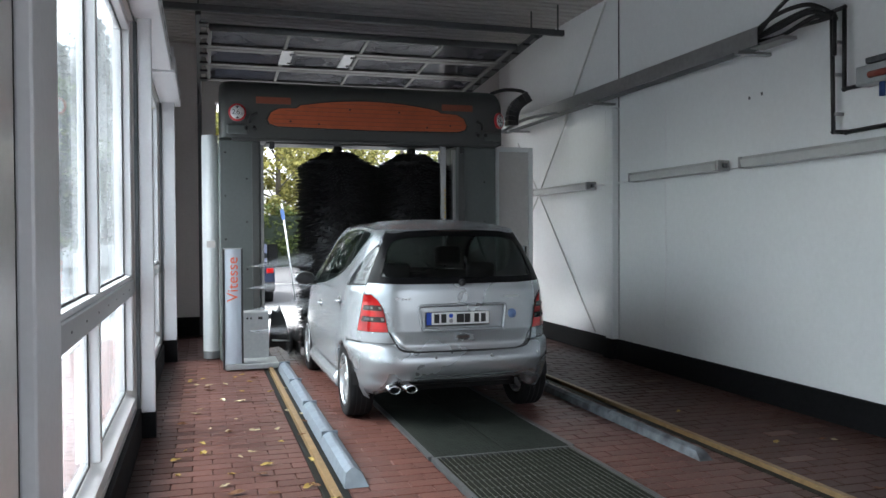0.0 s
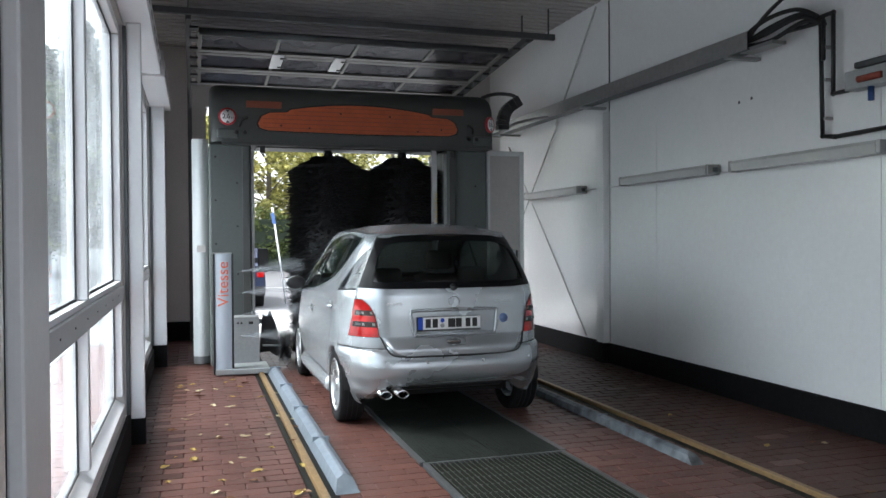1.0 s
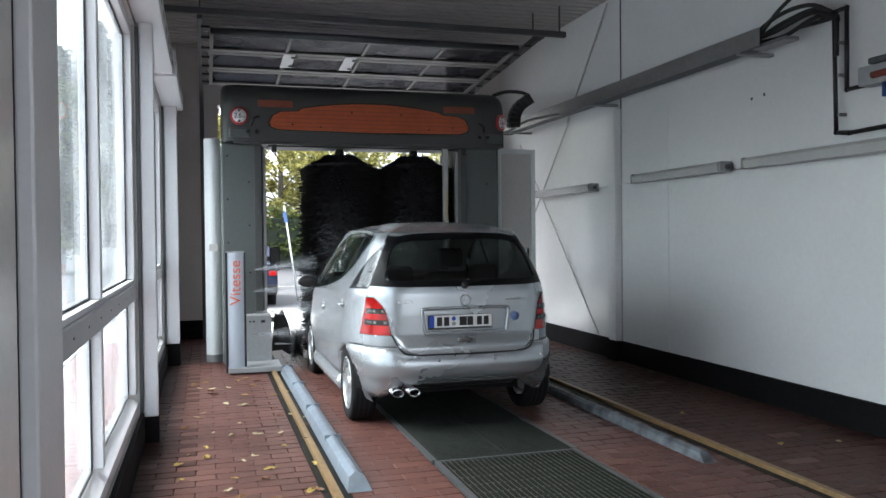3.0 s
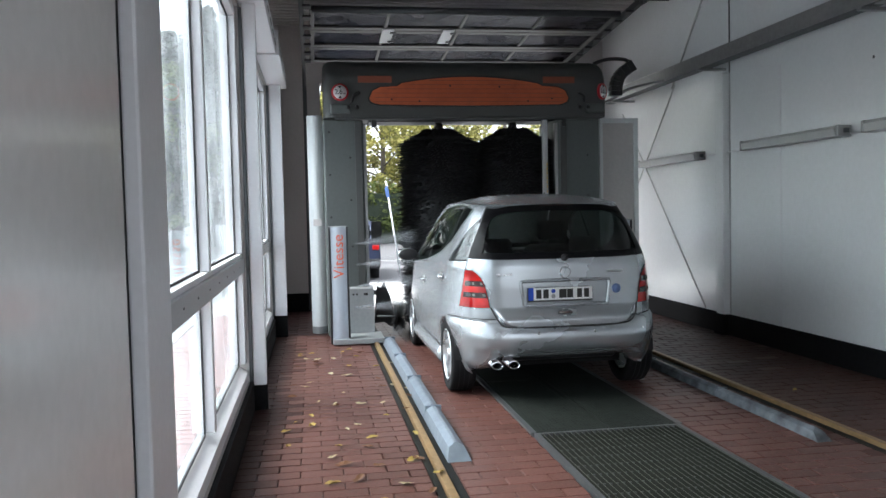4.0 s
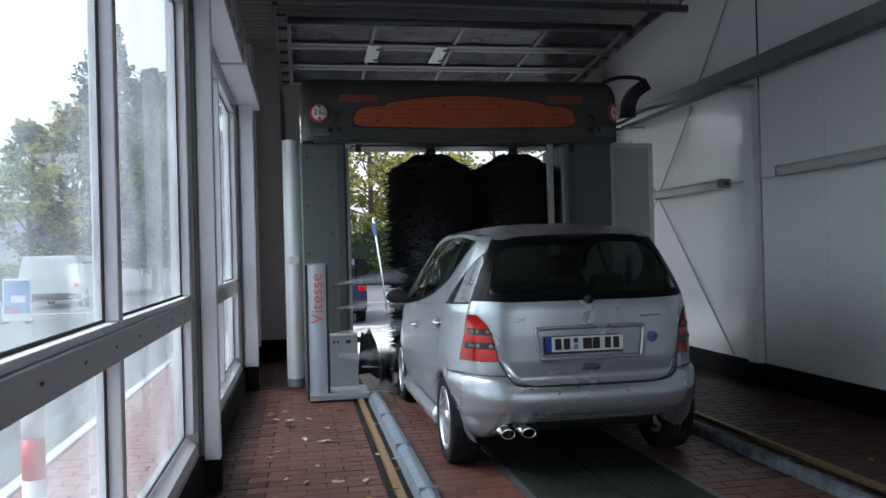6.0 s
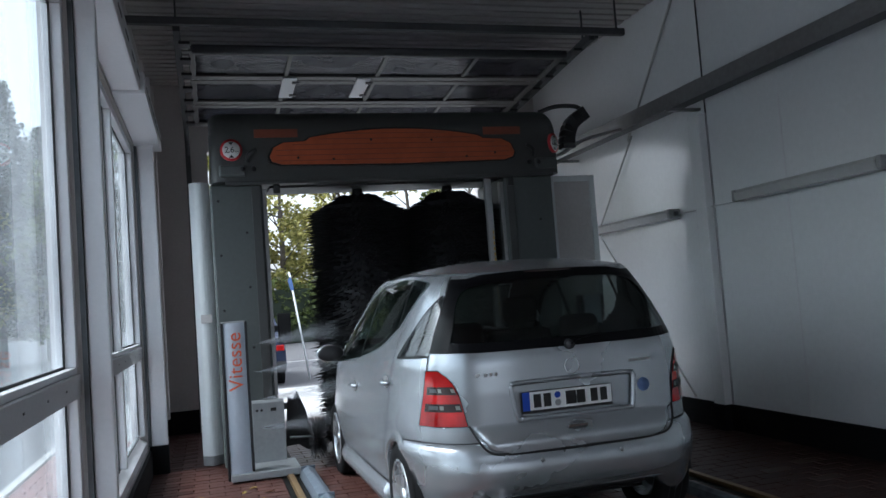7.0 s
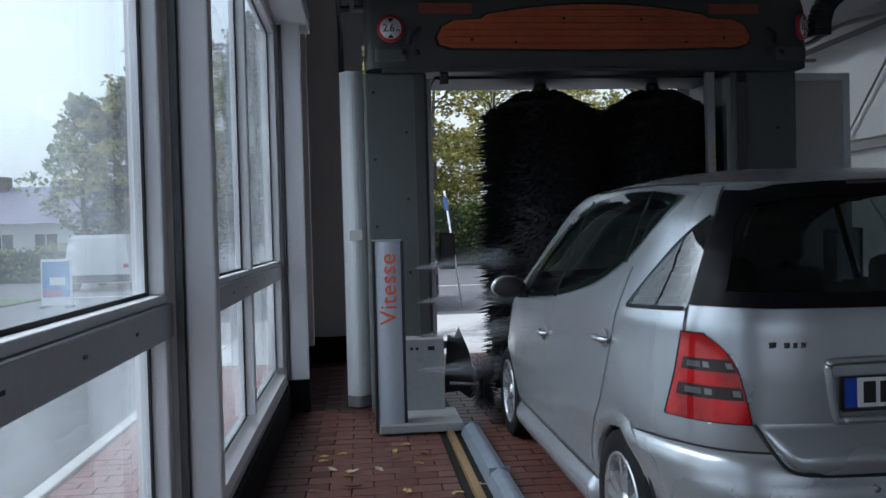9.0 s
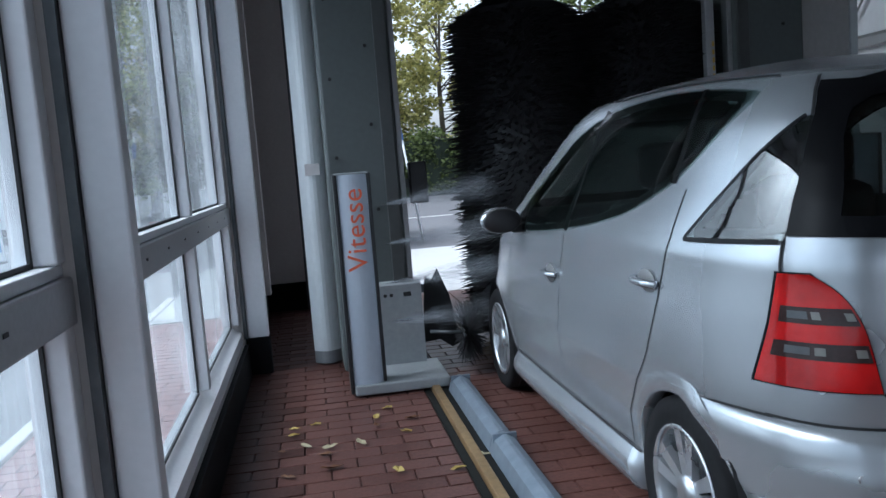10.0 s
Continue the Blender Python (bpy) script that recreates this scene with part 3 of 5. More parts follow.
bmesh.ops.recalc_face_normals(bm, faces=bm.faces)
hood = part("hood", bm, GANTRY, gantry)
hood.data.polygons.foreach_set("use_smooth", [True] * len(hood.data.polygons))
hood.data.set_sharp_from_angle(angle=radians(35))


def shield(scale, y, mat, name, label):
    """The long curved orange cover with stepped ends."""
    up = [(-1.21, 2.84), (-1.17, 2.92), (-1.08, 2.965), (-0.88, 2.975), (-0.83, 3.01)] + arch(lambda x: 3.085 - 0.075 * (x / 0.83) ** 2, -0.78, 0.78, 12) + [(0.83, 3.01), (0.88, 2.98), (1.08, 2.97), (1.17, 2.925), (1.21, 2.84)]
    dn = [(1.19, 2.79), (1.10, 2.762), (0, 2.748), (-1.10, 2.762), (-1.19, 2.79)]
    c = Vector((0, 2.89))
    pts = [tuple(c + Vector((p[0] * scale[0], (p[1] - 2.89) * scale[1]))) for p in up + dn]
    return part(name, prism(pts[::-1], "y", y[0], y[1]), mat, gantry, label)


shield((1.018, 1.10), (-0.012, 0.01), BLACK_PLASTIC, "cover_rim", "black rim")
cover = shield((1, 1), (-0.03, -0.0125), ORANGE, "orange_cover", "orange ribbed front cover")
for k in range(6):
    z, w = 2.79 + k * 0.05, (1.15 if k < 3 else 1.0 if k == 3 else 0.75 if k == 4 else 0.5)
    part("rib", boxes((-w, w, -0.034, -0.0305, z, z + 0.007)), ORANGE_DARK, cover)
for x, z in ((-0.95, 2.82), (-0.62, 2.80), (-0.25, 2.98), (0.35, 2.97), (0.7, 2.80), (1.0, 2.83)):
    part("screw", rod(bmesh.new(), (x, -0.036, z), (x, -0.029, z), 0.012), BLACK, cover)
for x in (-1.14, 1.1):
    part("faded_label", boxes((x - 0.20, x + 0.20, -0.003, 0.004, 3.02, 3.10), bevel=0.003), ORANGE_DARK, gantry, "faded orange label field")
part("under_lip", boxes((-1.62, 1.62, -0.02, 0.06, 2.585, 2.618), bevel=0.008), GANTRY, gantry)
part("cross_beam", boxes((-1.2, 1.2, 0.35, 0.75, 2.60, 2.70)), GANTRY, gantry)
for s in (-1, 1):
    part("nozzle", boxes((s * 1.16 - 0.03, s * 1.16 + 0.03, 0.01, 0.07, 2.50, 2.584), bevel=0.008), BLACK_PLASTIC, gantry)
    for x in (1.36, 1.46):
        part("vent_pipe", rod(bmesh.new(), (s * x, -0.05, 2.72), (s * x, 0.02, 2.75), 0.02), BLACK_PLASTIC, gantry, "", True)
    part("nozzle_bracket", tube([(s * 1.42, -0.005, 2.80), (s * 1.40, -0.05, 2.86), (s * 1.33, -0.06, 2.90)], 0.018), BLACK_PLASTIC, gantry, "", True)
    part("lamp_collar", boxes((s * 1.55 - 0.12, s * 1.55 + 0.12, -0.03, 0.06, 2.66, 2.77), bevel=0.02), GANTRY_LEG, gantry)


def leg(x0, x1, s):
    ob = part("leg", boxes((x0, x1, 0.06, 0.90, 0.04, 2.60), bevel=0.02), GANTRY_LEG, gantry)
    inner = x1 if s < 0 else x0
    part("edge_channel", boxes((inner - 0.10 if s < 0 else inner + 0.02, inner - 0.02 if s < 0 else inner + 0.10, 0.03, 0.059, 0.3, 2.58), bevel=0.004), GANTRY, ob)
    part("guide_rail", boxes((inner + 0.001 if s < 0 else inner - 0.035, inner + 0.035 if s < 0 else inner - 0.001, 0.08, 0.16, 0.3, 2.55), bevel=0.004), STEEL, ob)
    for z in (0.9, 1.45, 1.95, 2.45):
        for x in (x0 + 0.07, x1 - 0.16):
            part("bolt", rod(bmesh.new(), (x, 0.05, z + 0.2 * (x > x0 + 0.1)), (x, 0.061, z + 0.2 * (x > x0 + 0.1)), 0.012), BLACK, ob)


leg(-1.76, -1.29, -1), leg(1.10, 1.63, 1)


def tower(s):
    """The spray panel, its foot plate and the control box on one side."""
    foot = part("foot_plate", boxes((-1.72, -1.14, -0.46, 0.05, 0.012, 0.075), bevel=0.01), GANTRY_FOOT, gantry)
    base = part("control_box", prism([(-0.02, 0.076), (0.055, 0.076), (0.055, 0.62), (0.0, 0.62), (-0.02, 0.60)], "x", -1.50, -1.22), GANTRY_FOOT, gantry)
    part("socket", boxes((-1.34, -1.29, -0.025, -0.0205, 0.52, 0.55)), BLACK, base)
    part("button", rod(bmesh.new(), (-1.42, -0.026, 0.535), (-1.42, -0.02, 0.535), 0.012), BLACK, base)
    part("button", rod(bmesh.new(), (-1.46, -0.026, 0.535), (-1.46, -0.02, 0.535), 0.012), BLACK, base)
    front = [(-1.72 + 0.175 * k / 8, -0.42 - 0.02 * math.sin(math.pi * k / 8)) for k in range(9)]
    panel = part("spray_panel", prism(front + [(-1.545, -0.36), (-1.72, -0.36)], "z", 0.076, 1.34), PANEL_SILVER, gantry, "silver spray panel")
    part("panel_edge", boxes((-1.745, -1.722, -0.43, -0.28, 0.02, 1.345), bevel=0.006), BLACK_PLASTIC, panel)
    part("panel_edge", boxes((-1.543, -1.523, -0.43, -0.28, 0.08, 1.345), bevel=0.006), BLACK_PLASTIC, panel)
    part("panel_cap", boxes((-1.735, -1.535, -0.432, -0.30, 1.341, 1.352), bevel=0.003), GANTRY_FOOT, panel)
    part("panel_back", boxes((-1.719, -1.546, -0.359, -0.28, 0.08, 1.33)), BLACK_PLASTIC, panel)
    made = [foot, base, panel]
    if s > 0:
        for ob in made:
            ob.matrix_basis = Matrix.Diagonal((-1, 1, 1, 1)) @ ob.matrix_basis
            ob.location.x += 0.10
    return panel


panel = tower(-1)
tower(1)
writing("lettering", "Vitesse", 0.168, LETTER_RED, pose(-1.632, -0.4425, 1.012, 90, 0, 0) @ pose(0, 0, 0, 0, 0, 90), panel, 1.02)

# splash guards on both sides
guard = [(-1.95 + 0.19 * k / 8, 0.56 - 0.07 * math.sin(math.pi * k / 8)) for k in range(9)]
part("splash_guard", prism(guard + [(-1.76, 0.60), (-1.95, 0.60)], "z", 0.10, 2.70), PANEL_WHITE, gantry, "curved white splash guard with a grey foot")
part("guard_foot", prism([(x, y + 0.001) for x, y in guard] + [(-1.76, 0.60), (-1.95, 0.60)], "z", 0.012, 0.0985), GANTRY_FOOT, gantry)
part("guard_tape", boxes((-1.90, -1.80, 0.482, 0.488, 1.35, 1.43)), WALL_GREY, gantry, "worn grey tape")
gf = part("guard_frame", boxes((1.735, 1.775, 0.33, 0.37, 0.012, 2.63), (2.19, 2.25, 0.33, 0.37, 0.012, 2.63), (1.776, 2.189, 0.33, 0.37, 2.57, 2.63), bevel=0.004), PANEL_WHITE, gantry, "white frame of the side guard")
part("guard_sheet", boxes((1.776, 2.189, 0.345, 0.355, 0.05, 2.569)), WALL_GREY, gf)

# energy chain from the hood to the channel
chain = thing("energy_chain", "black energy chain arching from the gantry to the cable channel", "cable chain", (3.70, 10.1, 3.0))
part("cable", tube([(-0.05, 0.1, 0.30), (0.12, 0.05, 0.35), (0.32, 0.0, 0.34), (0.42, 0.0, 0.29)], 0.024), BLACK_PLASTIC, chain, "", True)
bend = [(0.43, 0.27), (0.36, 0.225), (0.29, 0.175), (0.245, 0.12), (0.22, 0.06), (0.205, 0.0), (0.20, -0.06), (0.20, -0.12)]
for (xa, za), (xb, zb) in zip(bend, bend[1:]):
    d = Vector((xb - xa, 0, zb - za)).normalized()
    t = Vector((-d.z, 0, d.x)) * 0.070
    a, b = Vector((xa, 0, za)), Vector((xb, 0, zb)) - d * 0.006
    part("link", prism([((a + t).x, (a + t).z), ((b + t).x, (b + t).z), ((b - t).x, (b - t).z), ((a - t).x, (a - t).z)], "y", -0.06, 0.06), BLACK_PLASTIC, chain)
part("hose", tube([(-0.02, 0.02, -0.2), (0.14, 0.0, -0.16), (0.4, 0.0, -0.02), (0.8, -0.1, 0.06)], 0.02), STEEL, chain, "", True)


# ---- brushes ----
def brush(name, x, y, z0, z1, r, label, group, seed):
    """Layers of stiff bristles round a shaft; the outline is ragged."""
    rnd = random.Random(seed)
    ob = thing(name, label, "brush", (x, y, 0), group)
    part("shaft", rod(bmesh.new(), (0, 0, z0), (0, 0, z1 + 0.18), 0.05, 12), STEEL_DARK, ob, "", True)
    part("collar", rod(bmesh.new(), (0, 0, z1 - 0.02), (0, 0, z1 + 0.10), 0.065, 14, 0.045), BLACK_PLASTIC, ob, "", True)
    verts, faces = [], []
    layers = int((z1 - z0) / 0.030)
    for i in range(layers):
        zc = z0 + (z1 - z0) * (i + 0.5) / layers
        top = min(1.0, 0.42 + (z1 - zc) / 0.16 * 0.55)
        for k in range(96):
            a = 2 * math.pi * (k + rnd.random()) / 96
            rr = r * top * rnd.choice((rnd.uniform(0.88, 1.0), rnd.uniform(0.9, 1.03), rnd.uniform(0.95, 1.12)))
            dz = rnd.uniform(-0.03, 0.03) - 0.02
            ca, sa = math.cos(a), math.sin(a)
            w, zc2 = 0.016, zc + rnd.uniform(-0.012, 0.012)
            drop = -0.10 * (top < 0.98)
            n = len(verts)
            verts += [(0.05 * ca, 0.05 * sa, zc2 + 0.006), (rr * 0.7 * ca - w * sa, rr * 0.7 * sa + w * ca, zc2 + 0.012), (rr * ca, rr * sa, zc2 + dz + drop * 0.3), (rr * 0.7 * ca + w * sa, rr * 0.7 * sa - w * ca, zc2 - 0.010)]
            faces.append((n, n + 1, n + 2, n + 3))
    me = bpy.data.meshes.new("bristles")
    me.from_pydata(verts, [], faces)
    me.materials.append(BRISTLE)
    br = new("bristles", me)
    br.parent = ob
    tagged(br, "dense black bristles", "", "", "stuff")
    part("core", rod(bmesh.new(), (0, 0, z0 + 0.05), (0, 0, z1 - 0.12), r * 0.86, 28, r * 0.74), BRISTLE, ob, "", True)
    return ob


brush("wash_brush", 1.72, 10.55, 0.10, 2.53, 0.532, "tall black vertical wash brush hanging from the gantry", "vertical brushes", 1)
brush("wash_brush", 2.68, 10.55, 0.10, 2.53, 0.532, "tall black vertical wash brush hanging from the gantry", "vertical brushes", 2)
wheel = thing("wheel_brush", "round black wheel brush splayed beside the front wheel", "brush", (1.06, 9.80, 0.27))
part("hub", rod(bmesh.new(), (-0.03, 0, 0), (0.03, 0, 0), 0.04, 16), BLACK_PLASTIC, wheel, "", True)
part("arm", rod(bmesh.new(), (-0.22, 0.12, 0.0), (-0.03, 0, 0), 0.012, 10), STEEL_DARK, wheel, "", True)
rnd, verts, faces = random.Random(3), [], []
for k in range(900):
    a, rr, x1 = rnd.uniform(0, 2 * math.pi), rnd.uniform(0.13, 0.25), rnd.uniform(-0.07, 0.10)
    c, s_, w, n = math.cos(a), math.sin(a), 0.006, len(verts)
    verts += [(0.0, 0.05 * c, 0.05 * s_), (x1 * 0.6, rr * 0.7 * c - w * s_, rr * 0.7 * s_ + w * c), (x1, rr * c, rr * s_), (x1 * 0.6, rr * 0.7 * c + w * s_, rr * 0.7 * s_ - w * c)]
    faces.append((n, n + 1, n + 2, n + 3))
me = bpy.data.meshes.new("bristles")
me.from_pydata(verts, [], faces)
me.materials.append(BRISTLE)
ob = new("bristles", me)
ob.parent = wheel
tagged(ob, "splayed black bristles", "", "", "stuff")
flap = thing("rubber_flap", "torn black rubber flap at the gantry leg", "flap", (0.95, 10.12, 0.14))
bm = prism([(-0.14, 0.02), (-0.02, 0.03), (0.06, -0.03), (0.13, 0.0), (0.06, 0.34), (-0.01, 0.52), (-0.05, 0.45), (-0.10, 0.47)], "y", -0.006, 0.006)
part("sheet", bm, RUBBER, flap)
part("strap", boxes((-0.18, -0.06, 0.007, 0.02, 0.36, 0.42)), STEEL_DARK, flap)
sensor = thing("sensor_box", "small black sensor box on the gantry leg", "sensor", (0.86, 10.2, 1.25))
part("case", boxes((-0.05, 0.07, -0.05, 0.05, -0.14, 0.14), bevel=0.01), BLACK_PLASTIC, sensor)
part("arm", boxes((-0.12, -0.051, -0.02, 0.02, -0.03, 0.03)), STEEL_DARK, sensor)
strip = thing("lift_rail", "pale lift rail with a chain of small amber marks", "rail", (2.97, 10.05, 1.3))
part("rail", boxes((-0.035, 0.03, 0, 0.06, -1.2, 1.30), bevel=0.006), ALU, strip)
amber = material("amber_reflector", (0.65, 0.42, 0.06), 0.3)
for k in range(16):
    part("amber_mark", boxes((0.006, 0.022, -0.006, -0.0005, -0.1 + k * 0.055, -0.065 + k * 0.055), bevel=0.002), amber, strip)
part("slot", boxes((-0.035, -0.022, -0.006, -0.0005, 0.05, 0.4), bevel=0.002), BLACK, strip)


# ---- height limit signs ----
def height_sign(x, z, y=GY - 0.025, turn=0.0):
    ob = thing("height_sign", "round white height limit sign with a red rim", "sign", (x, y, z), "height signs")
    part("disc", rod(bmesh.new(), (0, 0.022, 0), (0, -0.004, 0), 0.118, 40), SIGN_RED, ob, "red rim", True)
    part("field", rod(bmesh.new(), (0, 0, 0), (0, -0.006, 0), 0.094, 40), SIGN_WHITE, ob, "white field", True)
    for s in (1, -1):
        part("arrow", prism([(-0.026, 0.085 * s), (0.026, 0.085 * s), (0, 0.052 * s)], "y", -0.009, -0.0062), BLACK, ob)
    writing("lettering", "2.6", 0.095, BLACK, pose(-0.018, -0.0075, 0, 90, 0, 0), ob, 0.9)
    writing("lettering", "m", 0.05, BLACK, pose(0.062, -0.0075, -0.018, 90, 0, 0), ob)
    ob.rotation_euler.z, ob.scale = radians(turn), (0.84, 1, 0.84)


height_sign(0.468, 2.905), height_sign(3.675, 2.92, GY - 0.012, 40)

# ---- the silver car ----
SILVER = material("silver_metallic_paint", (0.43, 0.455, 0.48), 0.25, 0.72, 0.015, 22, 1.0)
CAR_DARK = material("dark_cabin_trim", (0.035, 0.036, 0.038), 0.75, 0, 0.2, 60, 3, 0.1)
CAR_GLASS = glass("tinted_car_glass", (0.50, 0.58, 0.56), 0.0, 0.5, (0.20, 0.27, 0.25), gloss=0.10)
QUARTER_GLASS = glass("grey_green_quarter_glass", (0.50, 0.57, 0.56), gloss=0.12)
REAR_GLASS = glass("dark_rear_glass", (0.42, 0.44, 0.44), gloss=0.06)
SEAL = material("black_window_seal", (0.006, 0.006, 0.007), 0.30, 0, 0.1, spec=0.10)
SEAM = material("panel_gap", (0.01, 0.01, 0.011), 0.8, 0, 0.1)
LAMP_RED = material("red_lamp_lens", (0.40, 0.008, 0.008), 0.12, 0, 0.55, 9, 5, 0.0, coat=0.6)
LAMP_SMOKE = material("smoked_lamp_lens", (0.030, 0.018, 0.017), 0.15, 0, 0.2, 120, 10, coat=0.1)
REFLECTOR = material("dull_lamp_reflector", (0.20, 0.195, 0.18), 0.35, 0.5, 0.2, 40, 10)
CHROME = material("chrome", (0.75, 0.76, 0.77), 0.12, 1.0, 0.03)
RIM = material("silver_alloy", (0.58, 0.60, 0.62), 0.28, 0.85, 0.05)
TYRE = material("tyre_rubber", (0.014, 0.014, 0.015), 0.88, 0, 0.2, 40, 4, 0.2, spec=0.12)
PLATE_BLUE = material("plate_blue", (0.01, 0.06, 0.42), 0.4, 0, 0.03)

CZ = [0.18, 0.24, 0.32, 0.45, 0.60, 0.64, 0.70, 0.90, 1.05, 1.12, 1.20, 1.30, 1.40, 1.48, 1.525]
CW = [0.76, 0.80, 0.83, 0.852, 0.867, 0.863, 0.861, 0.850, 0.828, 0.803, 0.770, 0.725, 0.678, 0.636, 0.605]
CR = [6.46, 6.42, 6.38, 6.36, 6.355, 6.355, 6.355, 6.362, 6.375, 6.39, 6.415, 6.455, 6.508, 6.560, 6.60]
CF = [9.70, 9.80, 9.84, 9.86, 9.84, 9.83, 9.80, 9.70, 9.42, 9.28, 9.16, 9.02, 8.86, 8.70, 8.52]
EXPO, CX = 5.5, 2.02


def at_z(z):
    hw, yr, yf = (float(np.interp(z, CZ, t)) for t in (CW, CR, CF))
    return hw, (yr + yf) / 2, (yf - yr) / 2


def lift(y, z):
    """The roof bows upwards over the doors."""
    k = min(1.0, max(0.0, (z - 1.22) / 0.28))
    return z + 0.042 * k * k * (3 - 2 * k) * max(0.0, 1 - ((y - 7.65) / 1.05) ** 2)


def side_x(y, z):
    """Half width of the body at a length and height."""
    hw, yc, L = at_z(z)
    return hw * max(0.0, 1 - min(1.0, abs(y - yc) / L) ** EXPO) ** (1 / EXPO)


def rear_y(x, z):
    hw, yc, L = at_z(z)
    return yc - L * max(0.0, 1 - min(1.0, abs(x) / hw) ** EXPO) ** (1 / EXPO)


def ring_at(z, n, grow=0.0, scale=1.0):
    hw, yc, L = at_z(z)
    out = []
    for k in range(n):
        a = 2 * math.pi * k / n
        c, s = math.cos(a), math.sin(a)
        # even spacing along the outline: start from a rounded box direction
        d = (abs(c) ** EXPO + abs(s) ** EXPO) ** (-1 / EXPO)
        out.append(((hw + grow) * scale * c * d, yc + (L + grow) * scale * s * d))
    return out


SIDE_LOW = ([6.84, 7.10, 7.40, 7.75, 8.15, 8.50, 8.90], [1.470, 1.255, 1.140, 1.078, 1.030, 1.003, 0.985])
SIDE_TOP = ([6.84, 7.10, 7.40, 7.92, 8.25, 8.60, 8.90], [1.486, 1.502, 1.505, 1.480, 1.410, 1.230, 1.010])
QUARTER_LOW = ([6.575, 6.95], [1.103, 1.088])
QUARTER_TOP = ([6.575, 6.655, 6.74, 6.85, 6.95], [1.415, 1.415, 1.325, 1.20, 1.092])
SIDE_IN = ([6.90, 7.10, 7.40, 7.75, 8.15, 8.50, 8.84], [1.452, 1.279, 1.160, 1.098, 1.050, 1.023, 1.012]), ([6.90, 7.10, 7.40, 7.92, 8.25, 8.60, 8.84], [1.468, 1.482, 1.485, 1.460, 1.388, 1.205, 1.022])
QUARTER_IN = ([6.60, 6.90], [1.121, 1.108]), ([6.60, 6.655, 6.74, 6.85, 6.90], [1.385, 1.385, 1.297, 1.170, 1.115])


def eased(t):
    """The same edge through more points, with its corners rounded."""
    ys = np.linspace(t[0][0], t[0][-1], 61)
    zs = np.interp(ys, *t)
    for _ in range(10):
        zs[1:-1] = (zs[:-2] + 2 * zs[1:-1] + zs[2:]) / 4
    return list(ys), list(zs)


SIDE_LOW, SIDE_TOP = eased(SIDE_LOW), eased(SIDE_TOP)
SIDE_IN = eased(SIDE_IN[0]), eased(SIDE_IN[1])


def in_side_window(y, z, m=0.0):
    for (ly, lz), (ty, tz) in (SIDE_IN, QUARTER_IN):
        if ly[0] + m < y < ly[-1] - m and np.interp(y, ly, lz) + m < z < np.interp(y, ty, tz) - m:
            return True
    return False


def rear_half(z):
    return float(np.interp(z, [1.13, 1.35, 1.42, 1.455, 1.48, 1.50], [0.665, 0.592, 0.555, 0.515, 0.455, 0.36]))


def in_rear_window(x, z, m=0.0):
    return 1.135 + m < z < 1.505 - m and abs(x) < rear_half(z) - m


def in_screen(x, y, z):
    return 1.12 < z < 1.48 and y > 8.0 and abs(x) < 0.84 * at_z(z)[0] and rear_y(0, z) + 1.0 < y


ARCHES, ARCH_R, WHEEL_R = (6.97, 9.37), 0.335, 0.300


def shell(name, grow, mat, parent, z_from=0.18, roof=0.085, openings=True, arches=True, n=440):
    """The body's skin, level by level, open at the windows and wheel arches."""
    zs = list(np.arange(z_from, 1.52, 0.0205)) + [1.525]
    bm, rings = bmesh.new(), []
    for z in zs:
        rings.append([bm.verts.new((x, y, lift(y, z))) for x, y in ring_at(z, n, grow)])
    for s in (0.97, 0.93, 0.87, 0.80, 0.70, 0.58, 0.45, 0.30, 0.15):
        rings.append([bm.verts.new((x, y, lift(y, 1.525) + roof * (1 - s ** 2.6) * (0.75 if roof > 0.08 else 0.7) + grow)) for x, y in ring_at(1.525, n, grow, s)])
    for a, b in zip(rings, rings[1:]):
        for k in range(n):
            q = (a[k], a[(k + 1) % n], b[(k + 1) % n], b[k])
            c = sum((v.co for v in q), Vector()) / 4
            c.z -= lift(c.y, c.z) - c.z if c.z > 1.2 else 0.0
            near = abs(c.x) > 0.80 * at_z(min(c.z, 1.52))[0] and c.z < 1.52
            if openings and c.z < 1.52 and ((near and in_side_window(c.y, c.z, 0.012)) or (c.y < 7 and in_rear_window(c.x, c.z, 0.015)) or in_screen(c.x, c.y, c.z)):
                continue
            if c.y < 6.68 and c.z < 0.37:
                continue
            if c.y < 6.6 and abs(c.x) < 0.338 + 0.10 * (c.z - 0.84) and 0.756 < c.z < 0.934:
                continue
            if arches and abs(c.x) > 0.60 and any(math.hypot(c.y - w, c.z - 0.31) < ARCH_R for w in ARCHES):
                continue
            bm.faces.new(q)
    top = rings[-1]
    bm.faces.new(top)
    loose = [v for v in bm.verts if not v.link_faces]
    bmesh.ops.delete(bm, geom=loose, context="VERTS")
    bmesh.ops.recalc_face_normals(bm, faces=bm.faces)
    return part(name, bm, mat, parent, "", True)


def grid(rows):
    bm = bmesh.new()
    vs = [[bm.verts.new(p) for p in r] for r in rows]
    for a, b in zip(vs, vs[1:]):
        for i in range(len(a) - 1):
            bm.faces.new((a[i], a[i + 1], b[i + 1], b[i]))
    bmesh.ops.remove_doubles(bm, verts=bm.verts, dist=0.0004)
    return bm


